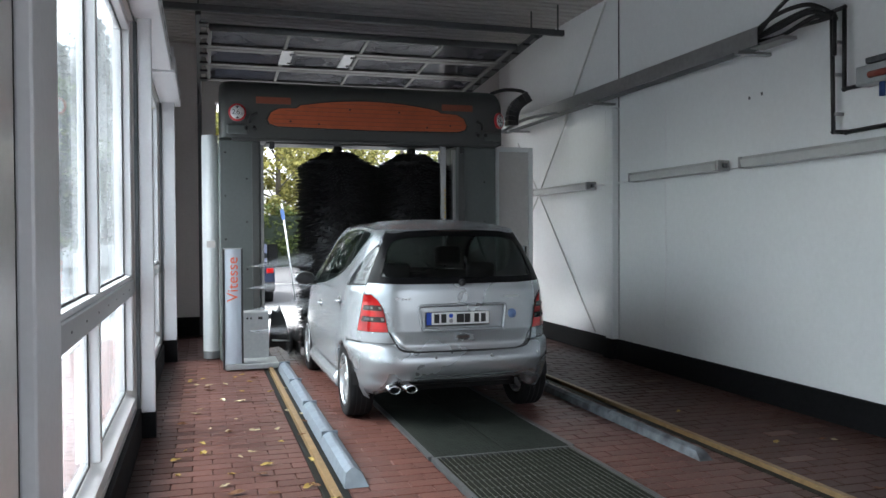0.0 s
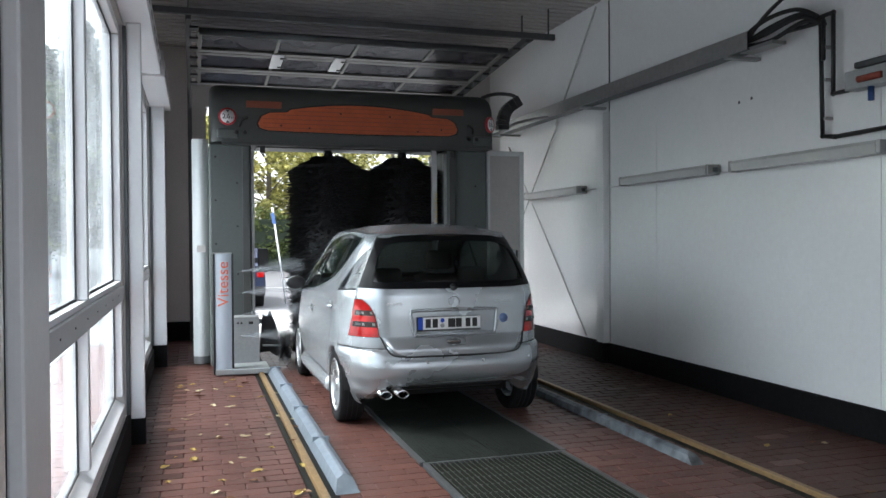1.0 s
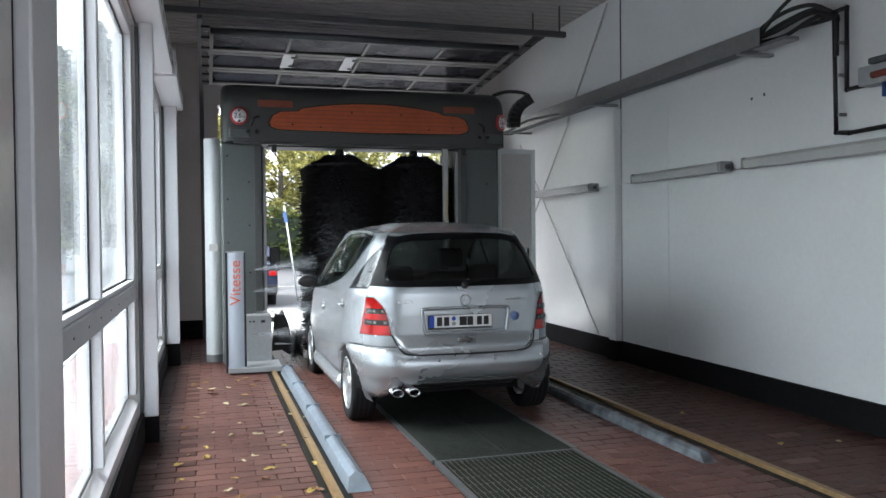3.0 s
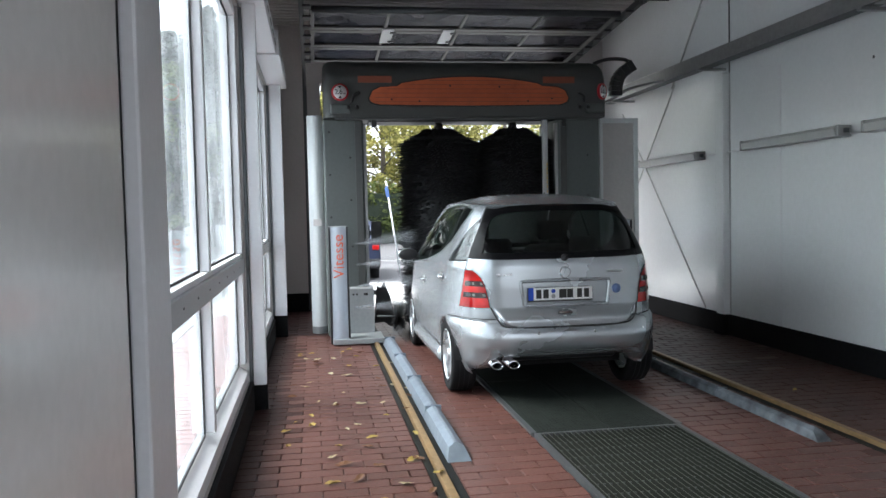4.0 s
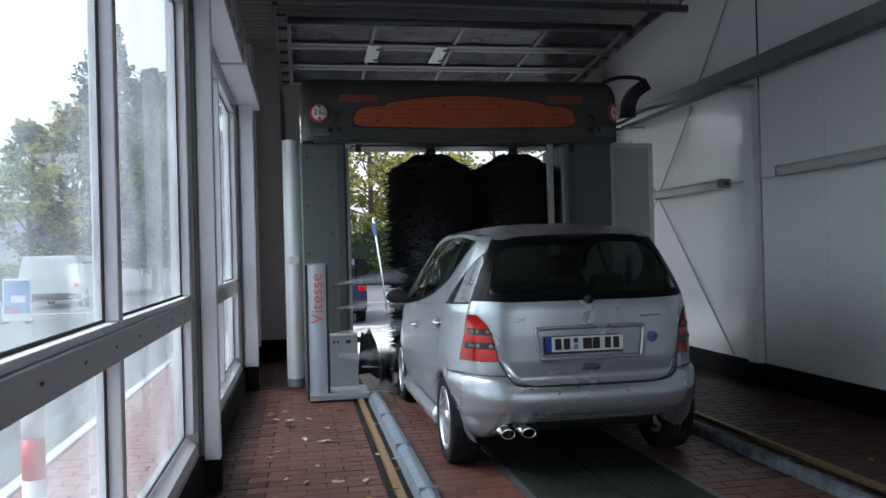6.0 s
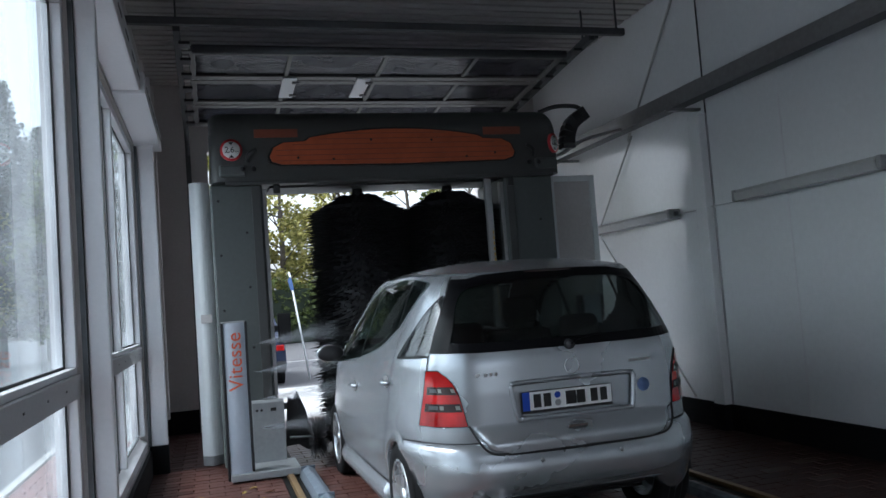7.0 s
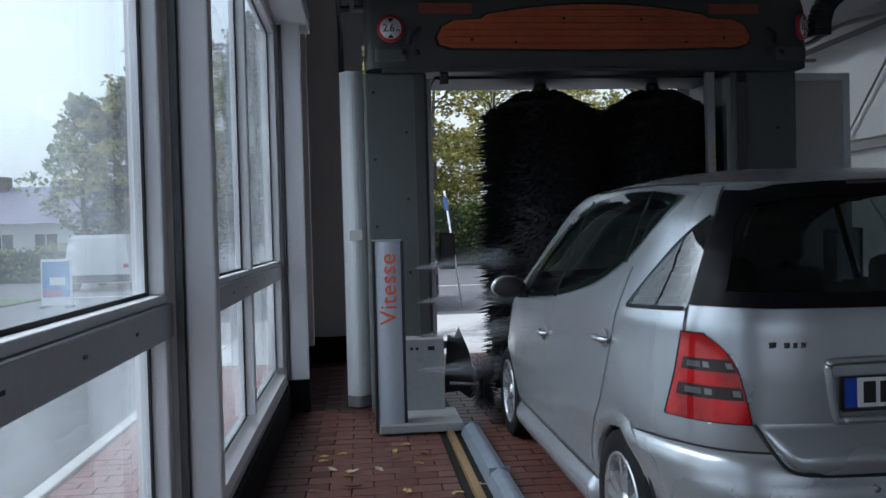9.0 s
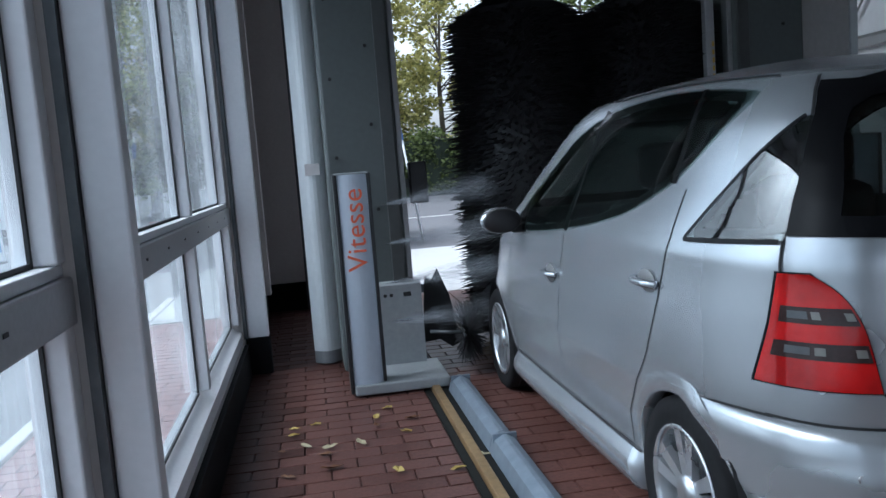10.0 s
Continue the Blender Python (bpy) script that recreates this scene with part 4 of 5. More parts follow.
def side_patch(low, top, s, out, y0=None, y1=None, ny=36, nz=10, pad=0.0):
    y0, y1 = low[0][0] if y0 is None else y0, low[0][-1] if y1 is None else y1
    rows = []
    for i in range(ny + 1):
        y = y0 + (y1 - y0) * i / ny
        a, b = np.interp(y, *low) + pad, np.interp(y, *top) - pad
        b = max(a, b)
        rows.append([(s * (side_x(y, z) + out), y, lift(y, z)) for z in np.linspace(a, b, nz + 1)])
    return grid(rows)


def rear_patch(xa, xb, z0, z1, out, nx=24, nz=14):
    """Between two edges xa(z) and xb(z) on the tail."""
    rows = []
    for z in np.linspace(z0, z1, nz + 1):
        rows.append([(x, rear_y(x, z) - out, z) for x in np.linspace(xa(z), xb(z), nx + 1)])
    return grid(rows)


def side_line(pts, s, w=0.006, out=0.0015):
    """A narrow panel gap on the flank along points of length and height."""
    rows, fine = [], []
    for (ya, za), (yb, zb) in zip(pts, pts[1:]):
        for k in range(2 if len(pts) > 40 else 6):
            fine.append((ya + (yb - ya) * k / (2 if len(pts) > 40 else 6), za + (zb - za) * k / (2 if len(pts) > 40 else 6)))
    fine.append(pts[-1])
    for i, (y, z) in enumerate(fine):
        d = Vector((fine[min(i + 1, len(fine) - 1)][0] - fine[max(i - 1, 0)][0], fine[min(i + 1, len(fine) - 1)][1] - fine[max(i - 1, 0)][1])).normalized()
        p = Vector((-d.y, d.x)) * w / 2
        hw, yc, L = at_z(z)
        y = max(y, yc - 0.925 * L + abs(p.x))
        rows.append([(s * (side_x(y + k * p.x, z + k * p.y) + out), y + k * p.x, lift(y, z + k * p.y)) for k in (-1, 1)])
    return grid(rows)


def rear_line(pts, w=0.006, out=0.0015):
    rows, fine = [], []
    for (xa, za), (xb, zb) in zip(pts, pts[1:]):
        for k in range(6):
            fine.append((xa + (xb - xa) * k / 6, za + (zb - za) * k / 6))
    fine.append(pts[-1])
    for i, (x, z) in enumerate(fine):
        d = Vector((fine[min(i + 1, len(fine) - 1)][0] - fine[max(i - 1, 0)][0], fine[min(i + 1, len(fine) - 1)][1] - fine[max(i - 1, 0)][1])).normalized()
        p = Vector((-d.y, d.x)) * w / 2
        rows.append([(x + k * p.x, rear_y(x + k * p.x, z + k * p.y) - out, z + k * p.y) for k in (-1, 1)])
    return grid(rows)


car = thing("car", "wet silver metallic hatchback standing over the drain pit", "car", (CX, 0, 0))
body = shell("body", 0.0, SILVER, car)
shell("cabin_lining", -0.035, CAR_DARK, car, 0.30, 0.07)
part("underbody", boxes((-0.62, 0.62, 6.85, 9.6, 0.20, 0.30), (-0.56, 0.56, 6.62, 9.7, 0.301, 0.60)), SEAM, car)

# bumper: a fuller band round the tail
bm, rings = bmesh.new(), []
for z, g in ((0.232, -0.05), (0.240, -0.012), (0.262, 0.008), (0.30, 0.020), (0.335, 0.026), (0.355, 0.030), (0.40, 0.036), (0.412, 0.050), (0.45, 0.058), (0.50, 0.060), (0.545, 0.054), (0.56, 0.046), (0.585, 0.038), (0.62, 0.028), (0.645, 0.012), (0.652, -0.004)):
    hw, yc, L = at_z(z)
    row = []
    for k in range(81):
        u = -1 + 2 * k / 80
        a = -math.pi / 2 + u * radians(62)
        c, s = math.cos(a), math.sin(a)
        d = (abs(c) ** EXPO + abs(s) ** EXPO) ** (-1 / EXPO)
        fade = min(1.0, (1 - abs(u)) / 0.28)
        gg = g * (0.25 + 0.75 * fade)
        hx, hy = (hw + min(gg, 0.02)) * c * d, yc + (L + gg) * s * d
        k2 = min(1.0, max(0.0, (0.66 - abs(hx)) / 0.20))
        rise = k2 * k2 * (3 - 2 * k2)
        row.append((hx, hy + (0.0 if z > 0.33 else 0.03 * rise), z if z > 0.40 else z + (0.40 - z) / 0.168 * 0.105 * rise))
    rings.append(row)
bumper = part("rear_bumper", grid(rings), SILVER, car, "", True)
bmesh_me = bumper.data
bm = bmesh.new()
bm.from_mesh(bmesh_me)
gone = [f for f in bm.faces if math.hypot(f.calc_center_median().y - 6.97, f.calc_center_median().z - 0.31) < ARCH_R or f.calc_center_median().y > 6.97]
bmesh.ops.delete(bm, geom=gone, context="FACES")
bm.to_mesh(bmesh_me)
bm.free()
# silver valance under the bumper, its shade painted as black
part("diffuser", boxes((-0.46, 0.46, 6.50, 6.60, 0.30, 0.37), bevel=0.03), BLACK_PLASTIC, car)
for x in (-0.66, -0.235, 0.215, 0.62):
    yb = rear_y(x, 0.53) - 0.056
    part("parking_sensor", rod(bmesh.new(), (x, yb + 0.01, 0.545), (x, yb - 0.003, 0.545), 0.011, 14), STEEL, bumper, "", True)
for s in (-1, 1):
    part("bumper_gap", rear_line([(s * 0.778, 0.659), (s * 0.755, 0.658), (s * 0.62, 0.655), (s * 0.5, 0.653)], 0.007, 0.004), SEAM, car)
    part("bumper_gap", side_line([(6.86, 0.640), (6.76, 0.652), (6.66, 0.657), (6.57, 0.658)], s, 0.007, 0.006), SEAM, car)

for s in (-1, 1):
    # side glass: front door, rear door and the small fixed light, then the quarter light
    for name, y0, y1 in (("rear_corner_pane", 6.845, 7.12), ("rear_door_pane", 7.135, 7.96), ("front_door_pane", 7.98, 8.635), ("mirror_pane", 8.645, 8.90)):
        p = part(name, side_patch(SIDE_LOW, SIDE_TOP, s, 0.0055, y0, y1, pad=0.002), CAR_GLASS, car, "", True)
    p = part("quarter_pane", side_patch(QUARTER_LOW, QUARTER_TOP, s, 0.0055, pad=0.002), QUARTER_GLASS, car, "", True)
    edge = list(zip(*SIDE_IN[0])) + list(zip(*SIDE_IN[1]))[::-1] + [(SIDE_IN[0][0][0], SIDE_IN[0][1][0])]
    part("window_seal", side_line([(y, z) for y, z in edge], s, 0.026, 0.003), SEAL, car)
    edge = list(zip(*QUARTER_IN[0])) + list(zip(*QUARTER_IN[1]))[::-1] + [(QUARTER_IN[0][0][0], QUARTER_IN[0][1][0])]
    part("window_seal", side_line([(y, z) for y, z in edge], s, 0.030, 0.003), SEAL, car)
    edge = list(zip(*QUARTER_LOW))[1:] + list(zip(*QUARTER_TOP))[::-1][:-1]
    part("quarter_frame", side_line([(6.585, 1.103)] + [(y, z) for y, z in edge], s, 0.013, 0.0066), SEAL, car)
    part("pillar", side_line([(8.02, 1.045), (7.93, 1.485)], s, 0.055, 0.0028), SEAL, car)
    part("pillar", side_line([(7.13, 1.245), (7.125, 1.50)], s, 0.035, 0.0028), SEAL, car)
    part("pillar", side_line([(8.64, 0.995), (8.63, 1.21)], s, 0.03, 0.0028), SEAL, car)
    # door gaps
    part("door_gap", side_line([(7.36, 0.33), (7.33, 0.46), (7.25, 0.57), (7.16, 0.70), (7.075, 0.90), (7.04, 1.08), (7.035, 1.23)], s), SEAM, car)
    part("door_gap", side_line([(8.10, 0.31), (8.09, 0.60), (8.06, 0.85), (8.03, 1.03)], s, 0.004), SEAM, car)
    part("door_gap", side_line([(8.92, 0.33), (8.96, 0.60), (8.95, 0.85), (8.90, 0.98)], s), SEAM, car)
    part("door_gap", side_line([(7.36, 0.325), (8.10, 0.305), (8.92, 0.325)], s), SEAM, car)
    part("hatch_gap", side_line([(6.565, 1.03), (6.575, 1.10), (6.600, 1.25), (6.645, 1.42), (6.69, 1.515)], s, 0.007, 0.005), SEAM, car)
    part("roof_strip", side_line([(6.80, 1.521), (7.3, 1.523), (7.9, 1.518)], s, 0.006, 0.004), SEAM, car)
    # flank crease and sill
    sill = []
    for k in range(25):
        y = 7.30 + 1.66 * k / 24
        sill.append([(s * (side_x(y, 0.40) + dx), y, z) for dx, z in ((-0.03, 0.17), (0.012, 0.19), (0.028, 0.235), (0.022, 0.275), (-0.004, 0.315))])
    sill = [[(s * (side_x(y, 0.40) - 0.03), y, z) for z in (0.18, 0.19, 0.23, 0.27, 0.315)] for y in (7.285,)] + sill + [[(s * (side_x(y, 0.40) - 0.03), y, z) for z in (0.18, 0.19, 0.23, 0.27, 0.315)] for y in (8.975,)]
    part("side_skirt", grid(sill), SILVER, car, "", True)
    # door handles
    for y, z in ((8.19, 0.84), (7.165, 0.935)):
        x = side_x(y, z)
        h = part("door_handle", tube([(s * (x + 0.004), y - 0.085, z), (s * (x + 0.030), y - 0.05, z + 0.004), (s * (x + 0.034), y + 0.03, z + 0.006), (s * (x + 0.006), y + 0.085, z + 0.003)], 0.013), SILVER, car, "", True)
        bm = bmesh.new()
        bmesh.ops.create_uvsphere(bm, u_segments=20, v_segments=10, radius=1, matrix=Matrix.Translation((s * (x + 0.001), y, z)) @ Matrix.Diagonal((0.004, 0.07, 0.042, 1)))
        part("handle_cup", bm, STEEL, h, "", True)
    # wheel arch lip and liner
    for w in ARCHES:
        rows = []
        for k in range(49):
            a = radians(-18 + 216 * k / 48)
            row = []
            for r, o in ((ARCH_R - 0.030, -0.05), (ARCH_R - 0.029, -0.001), (ARCH_R - 0.020, 0.0028), (ARCH_R + 0.012, 0.0028), (ARCH_R + 0.034, 0.0008)):
                y, z = w + r * math.cos(a), 0.31 + r * math.sin(a)
                z = max(z, 0.19)
                row.append((s * (side_x(min(max(y, 6.55), 9.75), z) + o + 0.022 * min(1.0, max(0.0, (6.95 - y) / 0.12)) * min(1.0, max(0.0, (0.665 - z) / 0.03))), y, z))
            rows.append(row)
        part("arch_lip", grid(rows), SILVER, car, "", True)
        rows = [[(s * 0.52, w + ARCH_R * math.cos(radians(a)), 0.31 + ARCH_R * math.sin(radians(a))), (s * 0.83, w + ARCH_R * math.cos(radians(a)), 0.31 + ARCH_R * math.sin(radians(a)))] for a in range(0, 181, 10)]
        part("arch_liner", grid(rows), SEAM, car, "", True)
        # wheel
        prof = [(0.208, -0.09), (0.235, -0.098), (0.28, -0.100), (0.296, -0.085), (WHEEL_R, -0.06), (WHEEL_R, 0.06), (0.296, 0.085), (0.28, 0.100), (0.235, 0.098), (0.208, 0.09)]
        rows = [[(s * (0.745 + x), w + r * math.cos(2 * math.pi * k / 48), WHEEL_R + r * math.sin(2 * math.pi * k / 48)) for r, x in prof] for k in range(49)]
        wh = part("tyre", grid(rows), TYRE, car, "", True)
        for gx in (-0.04, 0.0, 0.04):
            rows = [[(s * (0.745 + gx + d), w + 0.3012 * math.cos(2 * math.pi * k / 48), WHEEL_R + 0.3012 * math.sin(2 * math.pi * k / 48)) for d in (-0.004, 0.004)] for k in range(49)]
            part("tread_groove", grid(rows), SEAM, wh)
        rimp = [(0.212, 0.088), (0.214, 0.096), (0.204, 0.098), (0.196, 0.084), (0.190, 0.03), (0.188, -0.08)]
        rows = [[(s * (0.745 + x), w + r * math.cos(2 * math.pi * k / 48), WHEEL_R + r * math.sin(2 * math.pi * k / 48)) for r, x in rimp] for k in range(49)]
        rim = part("rim", grid(rows), RIM, wh, "silver alloy rim with paired spokes", True)
        for k in range(5):
            for off in (-0.20, 0.20):
                a = 2 * math.pi * k / 5 + 0.3
                b = a + off
                bm = bmesh.new()
                p0, p1 = Vector((s * 0.825, 0.052 * math.cos(a + off * 1.3), 0.052 * math.sin(a + off * 1.3))), Vector((s * 0.832, 0.196 * math.cos(b), 0.196 * math.sin(b)))
                t = Vector((0, -(p1 - p0).z, (p1 - p0).y)).normalized()
                for p, wd in ((p0, 0.017), (p1, 0.023)):
                    for sg in (-1, 1):
                        for dx in (0.0, -0.025):
                            bm.verts.new(Vector((0, w, WHEEL_R)) + p + t * wd * sg + Vector((s * dx, 0, 0)))
                bmesh.ops.convex_hull(bm, input=bm.verts)
                part("spoke", bm, RIM, wh)
        part("hub", rod(bmesh.new(), (s * 0.79, w, WHEEL_R), (s * 0.834, w, WHEEL_R), 0.062, 24, 0.055), RIM, wh, "", True)
        part("brake_disc", rod(bmesh.new(), (s * 0.74, w, WHEEL_R), (s * 0.76, w, WHEEL_R), 0.14, 32), STEEL_DARK, wh, "", True)
    # mirror
    bm = bmesh.new()
    bmesh.ops.create_uvsphere(bm, u_segments=24, v_segments=14, radius=1, matrix=Matrix.Translation((s * 0.945, 8.72, 1.055)) @ Matrix.Diagonal((0.105, 0.062, 0.068, 1)))
    mir = part("door_mirror", bm, SILVER, car, "", True)
    bm = bmesh.new()
    bmesh.ops.create_uvsphere(bm, u_segments=24, v_segments=14, radius=1, matrix=Matrix.Translation((s * 0.945, 8.668, 1.055)) @ Matrix.Diagonal((0.099, 0.022, 0.062, 1)))
    part("mirror_glass", bm, BLACK_PLASTIC, mir, "", True)
    part("mirror_foot", boxes((s * 0.84 - 0.05, s * 0.84 + 0.05, 8.70, 8.78, 0.985, 1.03), bevel=0.015), BLACK_PLASTIC, mir)

    # tail lamps with smoked bands
    def inner(z):
        k = min(1.0, max(0.0, (z - 0.745) / 0.28))
        return 0.590 + 0.048 * k + 0.062 * k ** 5

    def outer(z):
        return float(np.interp(z, [0.745, 1.025], [0.790, 0.748]))

    def band(z0, z1, out, pin=0.0):
        return rear_patch(lambda z: s * (inner(z) + pin), lambda z: s * (outer(z) - pin * 0.3), z0, z1, out, 16, 28)

    lampb = part("tail_lamp", band(0.740, 1.030, 0.004), SEAL, car, "red and smoked tail lamp")
    part("lens", band(0.744, 1.026, 0.0105, 0.005), LAMP_RED, lampb, "", True)
    for z0, z1 in ((0.818, 0.860), (0.906, 0.947)):
        part("smoked_band", rear_patch(lambda z: s * (inner(z) + 0.010), lambda z: s * (outer(z) - 0.010), z0, z1, 0.0135, 12, 3), LAMP_SMOKE, lampb, "smoked lens band", True)
        for fa, fb, mt in ((0.10, 0.22, REFLECTOR), (0.52, 0.62, REFLECTOR), (0.66, 0.86, STEEL_DARK)):
            part("bulb_reflector", rear_patch(lambda z: s * (inner(z) + (outer(z) - inner(z)) * fa), lambda z: s * (inner(z) + (outer(z) - inner(z)) * fb), z0 + 0.012, z1 - 0.010, 0.0155, 4, 2), mt, lampb)

# tailgate
rw = part("rear_window", rear_patch(lambda z: -rear_half(z) + 0.012, lambda z: rear_half(z) - 0.012, 1.140, 1.498, -0.002), REAR_GLASS, car, "dark tinted rear window", True)
part("window_seal", rear_line([(-0.69, 1.142), (-0.5, 1.134), (0, 1.130), (0.5, 1.134), (0.69, 1.142)], 0.05, 0.0050), SEAL, rw)
part("window_seal", rear_line([(-0.56, 1.415), (-0.535, 1.445), (-0.48, 1.475), (-0.38, 1.494), (-0.2, 1.503), (0, 1.506), (0.2, 1.503), (0.38, 1.494), (0.48, 1.475), (0.535, 1.445), (0.56, 1.415)], 0.05, 0.0055), SEAL, rw)
def corner_band(s, z0, z1, out, nz=28, nx=22):
    """The black glass edge round the corner, from the rear window to the hatch gap."""
    rows = []
    for z in np.linspace(z0, z1, nz + 1):
        hw, yc, L = at_z(z)
        a = np.radians(np.linspace(-90, 0, 1200))
        d = (np.cos(a) ** EXPO + np.sin(-a) ** EXPO) ** (-1 / EXPO)
        x, y = hw * np.cos(a) * d, yc + L * np.sin(a) * d
        stop = float(np.interp(z, [1.03, 1.10, 1.25, 1.42, 1.515], [6.565, 6.575, 6.600, 6.645, 6.69])) - 0.003
        keep = (x >= min(rear_half(min(z, 1.50)) - 0.03, 0.55 * hw if z > 1.47 else 9)) & (y <= stop)
        x, y = x[keep], y[keep]
        run = np.concatenate([[0], np.cumsum(np.hypot(np.diff(x), np.diff(y)))])
        at = np.linspace(0, run[-1], nx + 1)
        px, py = np.interp(at, run, x), np.interp(at, run, y)
        gx, gy = (px / hw) ** (EXPO - 1) / hw, -(np.abs(py - yc) / L) ** (EXPO - 1) / L
        g = np.hypot(gx, gy)
        rows.append([(s * (p + out * u), q + out * v, lift(q, z)) for p, q, u, v in zip(px, py, gx / g, gy / g)])
    return grid(rows)


for s in (-1, 1):
    part("window_seal", corner_band(s, 1.118, 1.500, 0.0068), SEAL, rw, "", True)


def lip_out(z):
    """How far the foot of the tailgate stands out over the bumper."""
    k = min(1.0, max(0.0, (0.748 - z) / 0.11))
    return 0.063 * k * k * (3 - 2 * k)


gap = [(-0.585, 0.742), (-0.555, 0.67), (-0.51, 0.615), (-0.42, 0.597), (-0.2, 0.591), (0, 0.590), (0.2, 0.591), (0.42, 0.597), (0.51, 0.615), (0.555, 0.67), (0.585, 0.742)]
part("hatch_gap", tube([(x, rear_y(x, z) - max(lip_out(z) * 0.9, 0.002), z) for x, z in gap], 0.006), SEAM, car)
rows = []
for z in np.linspace(0.599, 0.745, 15):
    w = float(np.interp(z, [0.599, 0.615, 0.67, 0.745], [0.42, 0.505, 0.550, 0.582]))
    rows.append([(w * u, rear_y(w * u, z) - lip_out(z) * min(1.0, (1 - abs(u)) / 0.05), z) for u in [-1, -0.975, -0.95] + list(np.linspace(-0.9, 0.9, 25)) + [0.95, 0.975, 1]])
tail = grid(rows)
part("tailgate_lip", tail, SILVER, car, "", True)
ring = [(-0.31, 0.752), (-0.15, 0.750), (0.0, 0.749), (0.15, 0.750), (0.31, 0.752), (0.333, 0.765), (0.352, 0.90), (0.350, 0.925), (0.33, 0.938), (0.15, 0.941), (0.0, 0.942), (-0.15, 0.941), (-0.33, 0.938), (-0.350, 0.925), (-0.352, 0.90), (-0.333, 0.765), (-0.31, 0.752)]
part("recess_rim", tube([(x, rear_y(x, z) - 0.001, z) for x, z in ring], 0.0135), SILVER, car, "", True)
part("plate_recess", rear_patch(lambda z: -0.40, lambda z: 0.40, 0.72, 0.97, -0.026), SILVER, car, "", True)
YP = rear_y(0, 0.84) + 0.012
plate = part("number_plate", boxes((-0.30, 0.22, YP - 0.006, YP, 0.775, 0.888), bevel=0.003), BLACK, car, "white number plate with a blue strip")
part("plate_field", boxes((-0.255, 0.215, YP - 0.009, YP - 0.0065, 0.790, 0.884)), SIGN_WHITE, plate)
part("plate_strip", boxes((-0.296, -0.2555, YP - 0.009, YP - 0.0065, 0.790, 0.884)), PLATE_BLUE, plate)
for x, w in ((-0.235, 0.042), (-0.178, 0.042), (-0.052, 0.060), (0.012, 0.048), (0.092, 0.040), (0.148, 0.040)):
    part("bar", boxes((x, x + w, YP - 0.0115, YP - 0.0095, 0.803, 0.872), bevel=0.001), BLACK, plate)
for z, mt in ((0.858, PLATE_BLUE), (0.818, STEEL)):
    part("seal_disc", rod(bmesh.new(), (-0.098, YP - 0.0105, z), (-0.098, YP - 0.0085, z), 0.017, 16), mt, plate)
ys = rear_y(0, 1.0) - 0.004
bm = bmesh.new()
for k in range(36):
    a, b = 2 * math.pi * k / 36, 2 * math.pi * (k + 1) / 36
    rod(bm, (0.042 * math.cos(a), ys, 1.0 + 0.042 * math.sin(a)), (0.042 * math.cos(b), ys, 1.0 + 0.042 * math.sin(b)), 0.004, 6)
part("badge", bm, CHROME, car, "round chrome badge", True)
for x0, w, h in ((-0.535, 0.028, 0.026), (-0.49, 0.022, 0.024), (-0.462, 0.018, 0.024), (-0.436, 0.018, 0.024)):
    part("badge_bar", boxes((x0, x0 + w, rear_y(x0, 1.0) - 0.007, rear_y(x0, 1.0) - 0.001, 0.985, 0.985 + h * 0.75), bevel=0.002), CHROME, car)
part("badge_bar", boxes((0.34, 0.47, rear_y(0.4, 1.0) - 0.006, rear_y(0.4, 1.0) + 0.002, 0.990, 1.004), bevel=0.002), STEEL, car)
part("blue_sticker", rod(bmesh.new(), (0.41, rear_y(0.41, 0.86) + 0.003, 0.862), (0.41, rear_y(0.41, 0.86) - 0.004, 0.862), 0.036, 24), material("sticker_blue", (0.13, 0.20, 0.40), 0.5), car, "round blue sticker", True)
bm = bmesh.new()
bmesh.ops.create_uvsphere(bm, u_segments=24, v_segments=10, radius=1, matrix=Matrix.Translation((-0.02, rear_y(0, 0.69) - lip_out(0.69) - 0.002, 0.692)) @ Matrix.Diagonal((0.062, 0.010, 0.030, 1)))
lk = part("tailgate_handle", bm, STEEL_DARK, car, "", True)
part("lock", boxes((-0.075, 0.035, rear_y(0, 0.69) - lip_out(0.69) - 0.016, rear_y(0, 0.69) - lip_out(0.69) - 0.008, 0.690, 0.708), bevel=0.003), CHROME, lk)
wy = rear_y(0, 1.11)
wiper = part("rear_wiper", rod(bmesh.new(), (0.0, wy + 0.01, 1.112), (0.0, wy - 0.035, 1.112), 0.030, 18, 0.022), BLACK_PLASTIC, car, "", True)
part("wiper_arm", tube([(0.0, wy - 0.03, 1.115), (0.06, wy - 0.028, 1.145), (0.20, rear_y(0.20, 1.165) - 0.02, 1.160)], 0.006), SEAL, wiper, "", True)
for x in (-0.565, -0.435):
    ex = part("exhaust_pipe", bmesh.new(), CHROME, car, "chrome exhaust tailpipe", True)
    rows = [[(x + 0.043 * r * math.cos(2 * math.pi * k / 24), y, 0.312 + 0.029 * r * math.sin(2 * math.pi * k / 24)) for r, y in ((0.80, 6.50), (0.86, 6.30), (1.0, 6.29), (1.0, 6.55))] for k in range(25)]
    bm = grid(rows)
    bm.to_mesh(ex.data)
    bm.free()
    ex.data.polygons.foreach_set("use_smooth", [True] * len(ex.data.polygons))
    part("bore", rod(bmesh.new(), (x, 6.49, 0.312), (x, 6.50, 0.312), 0.028, 18), BLACK, ex)
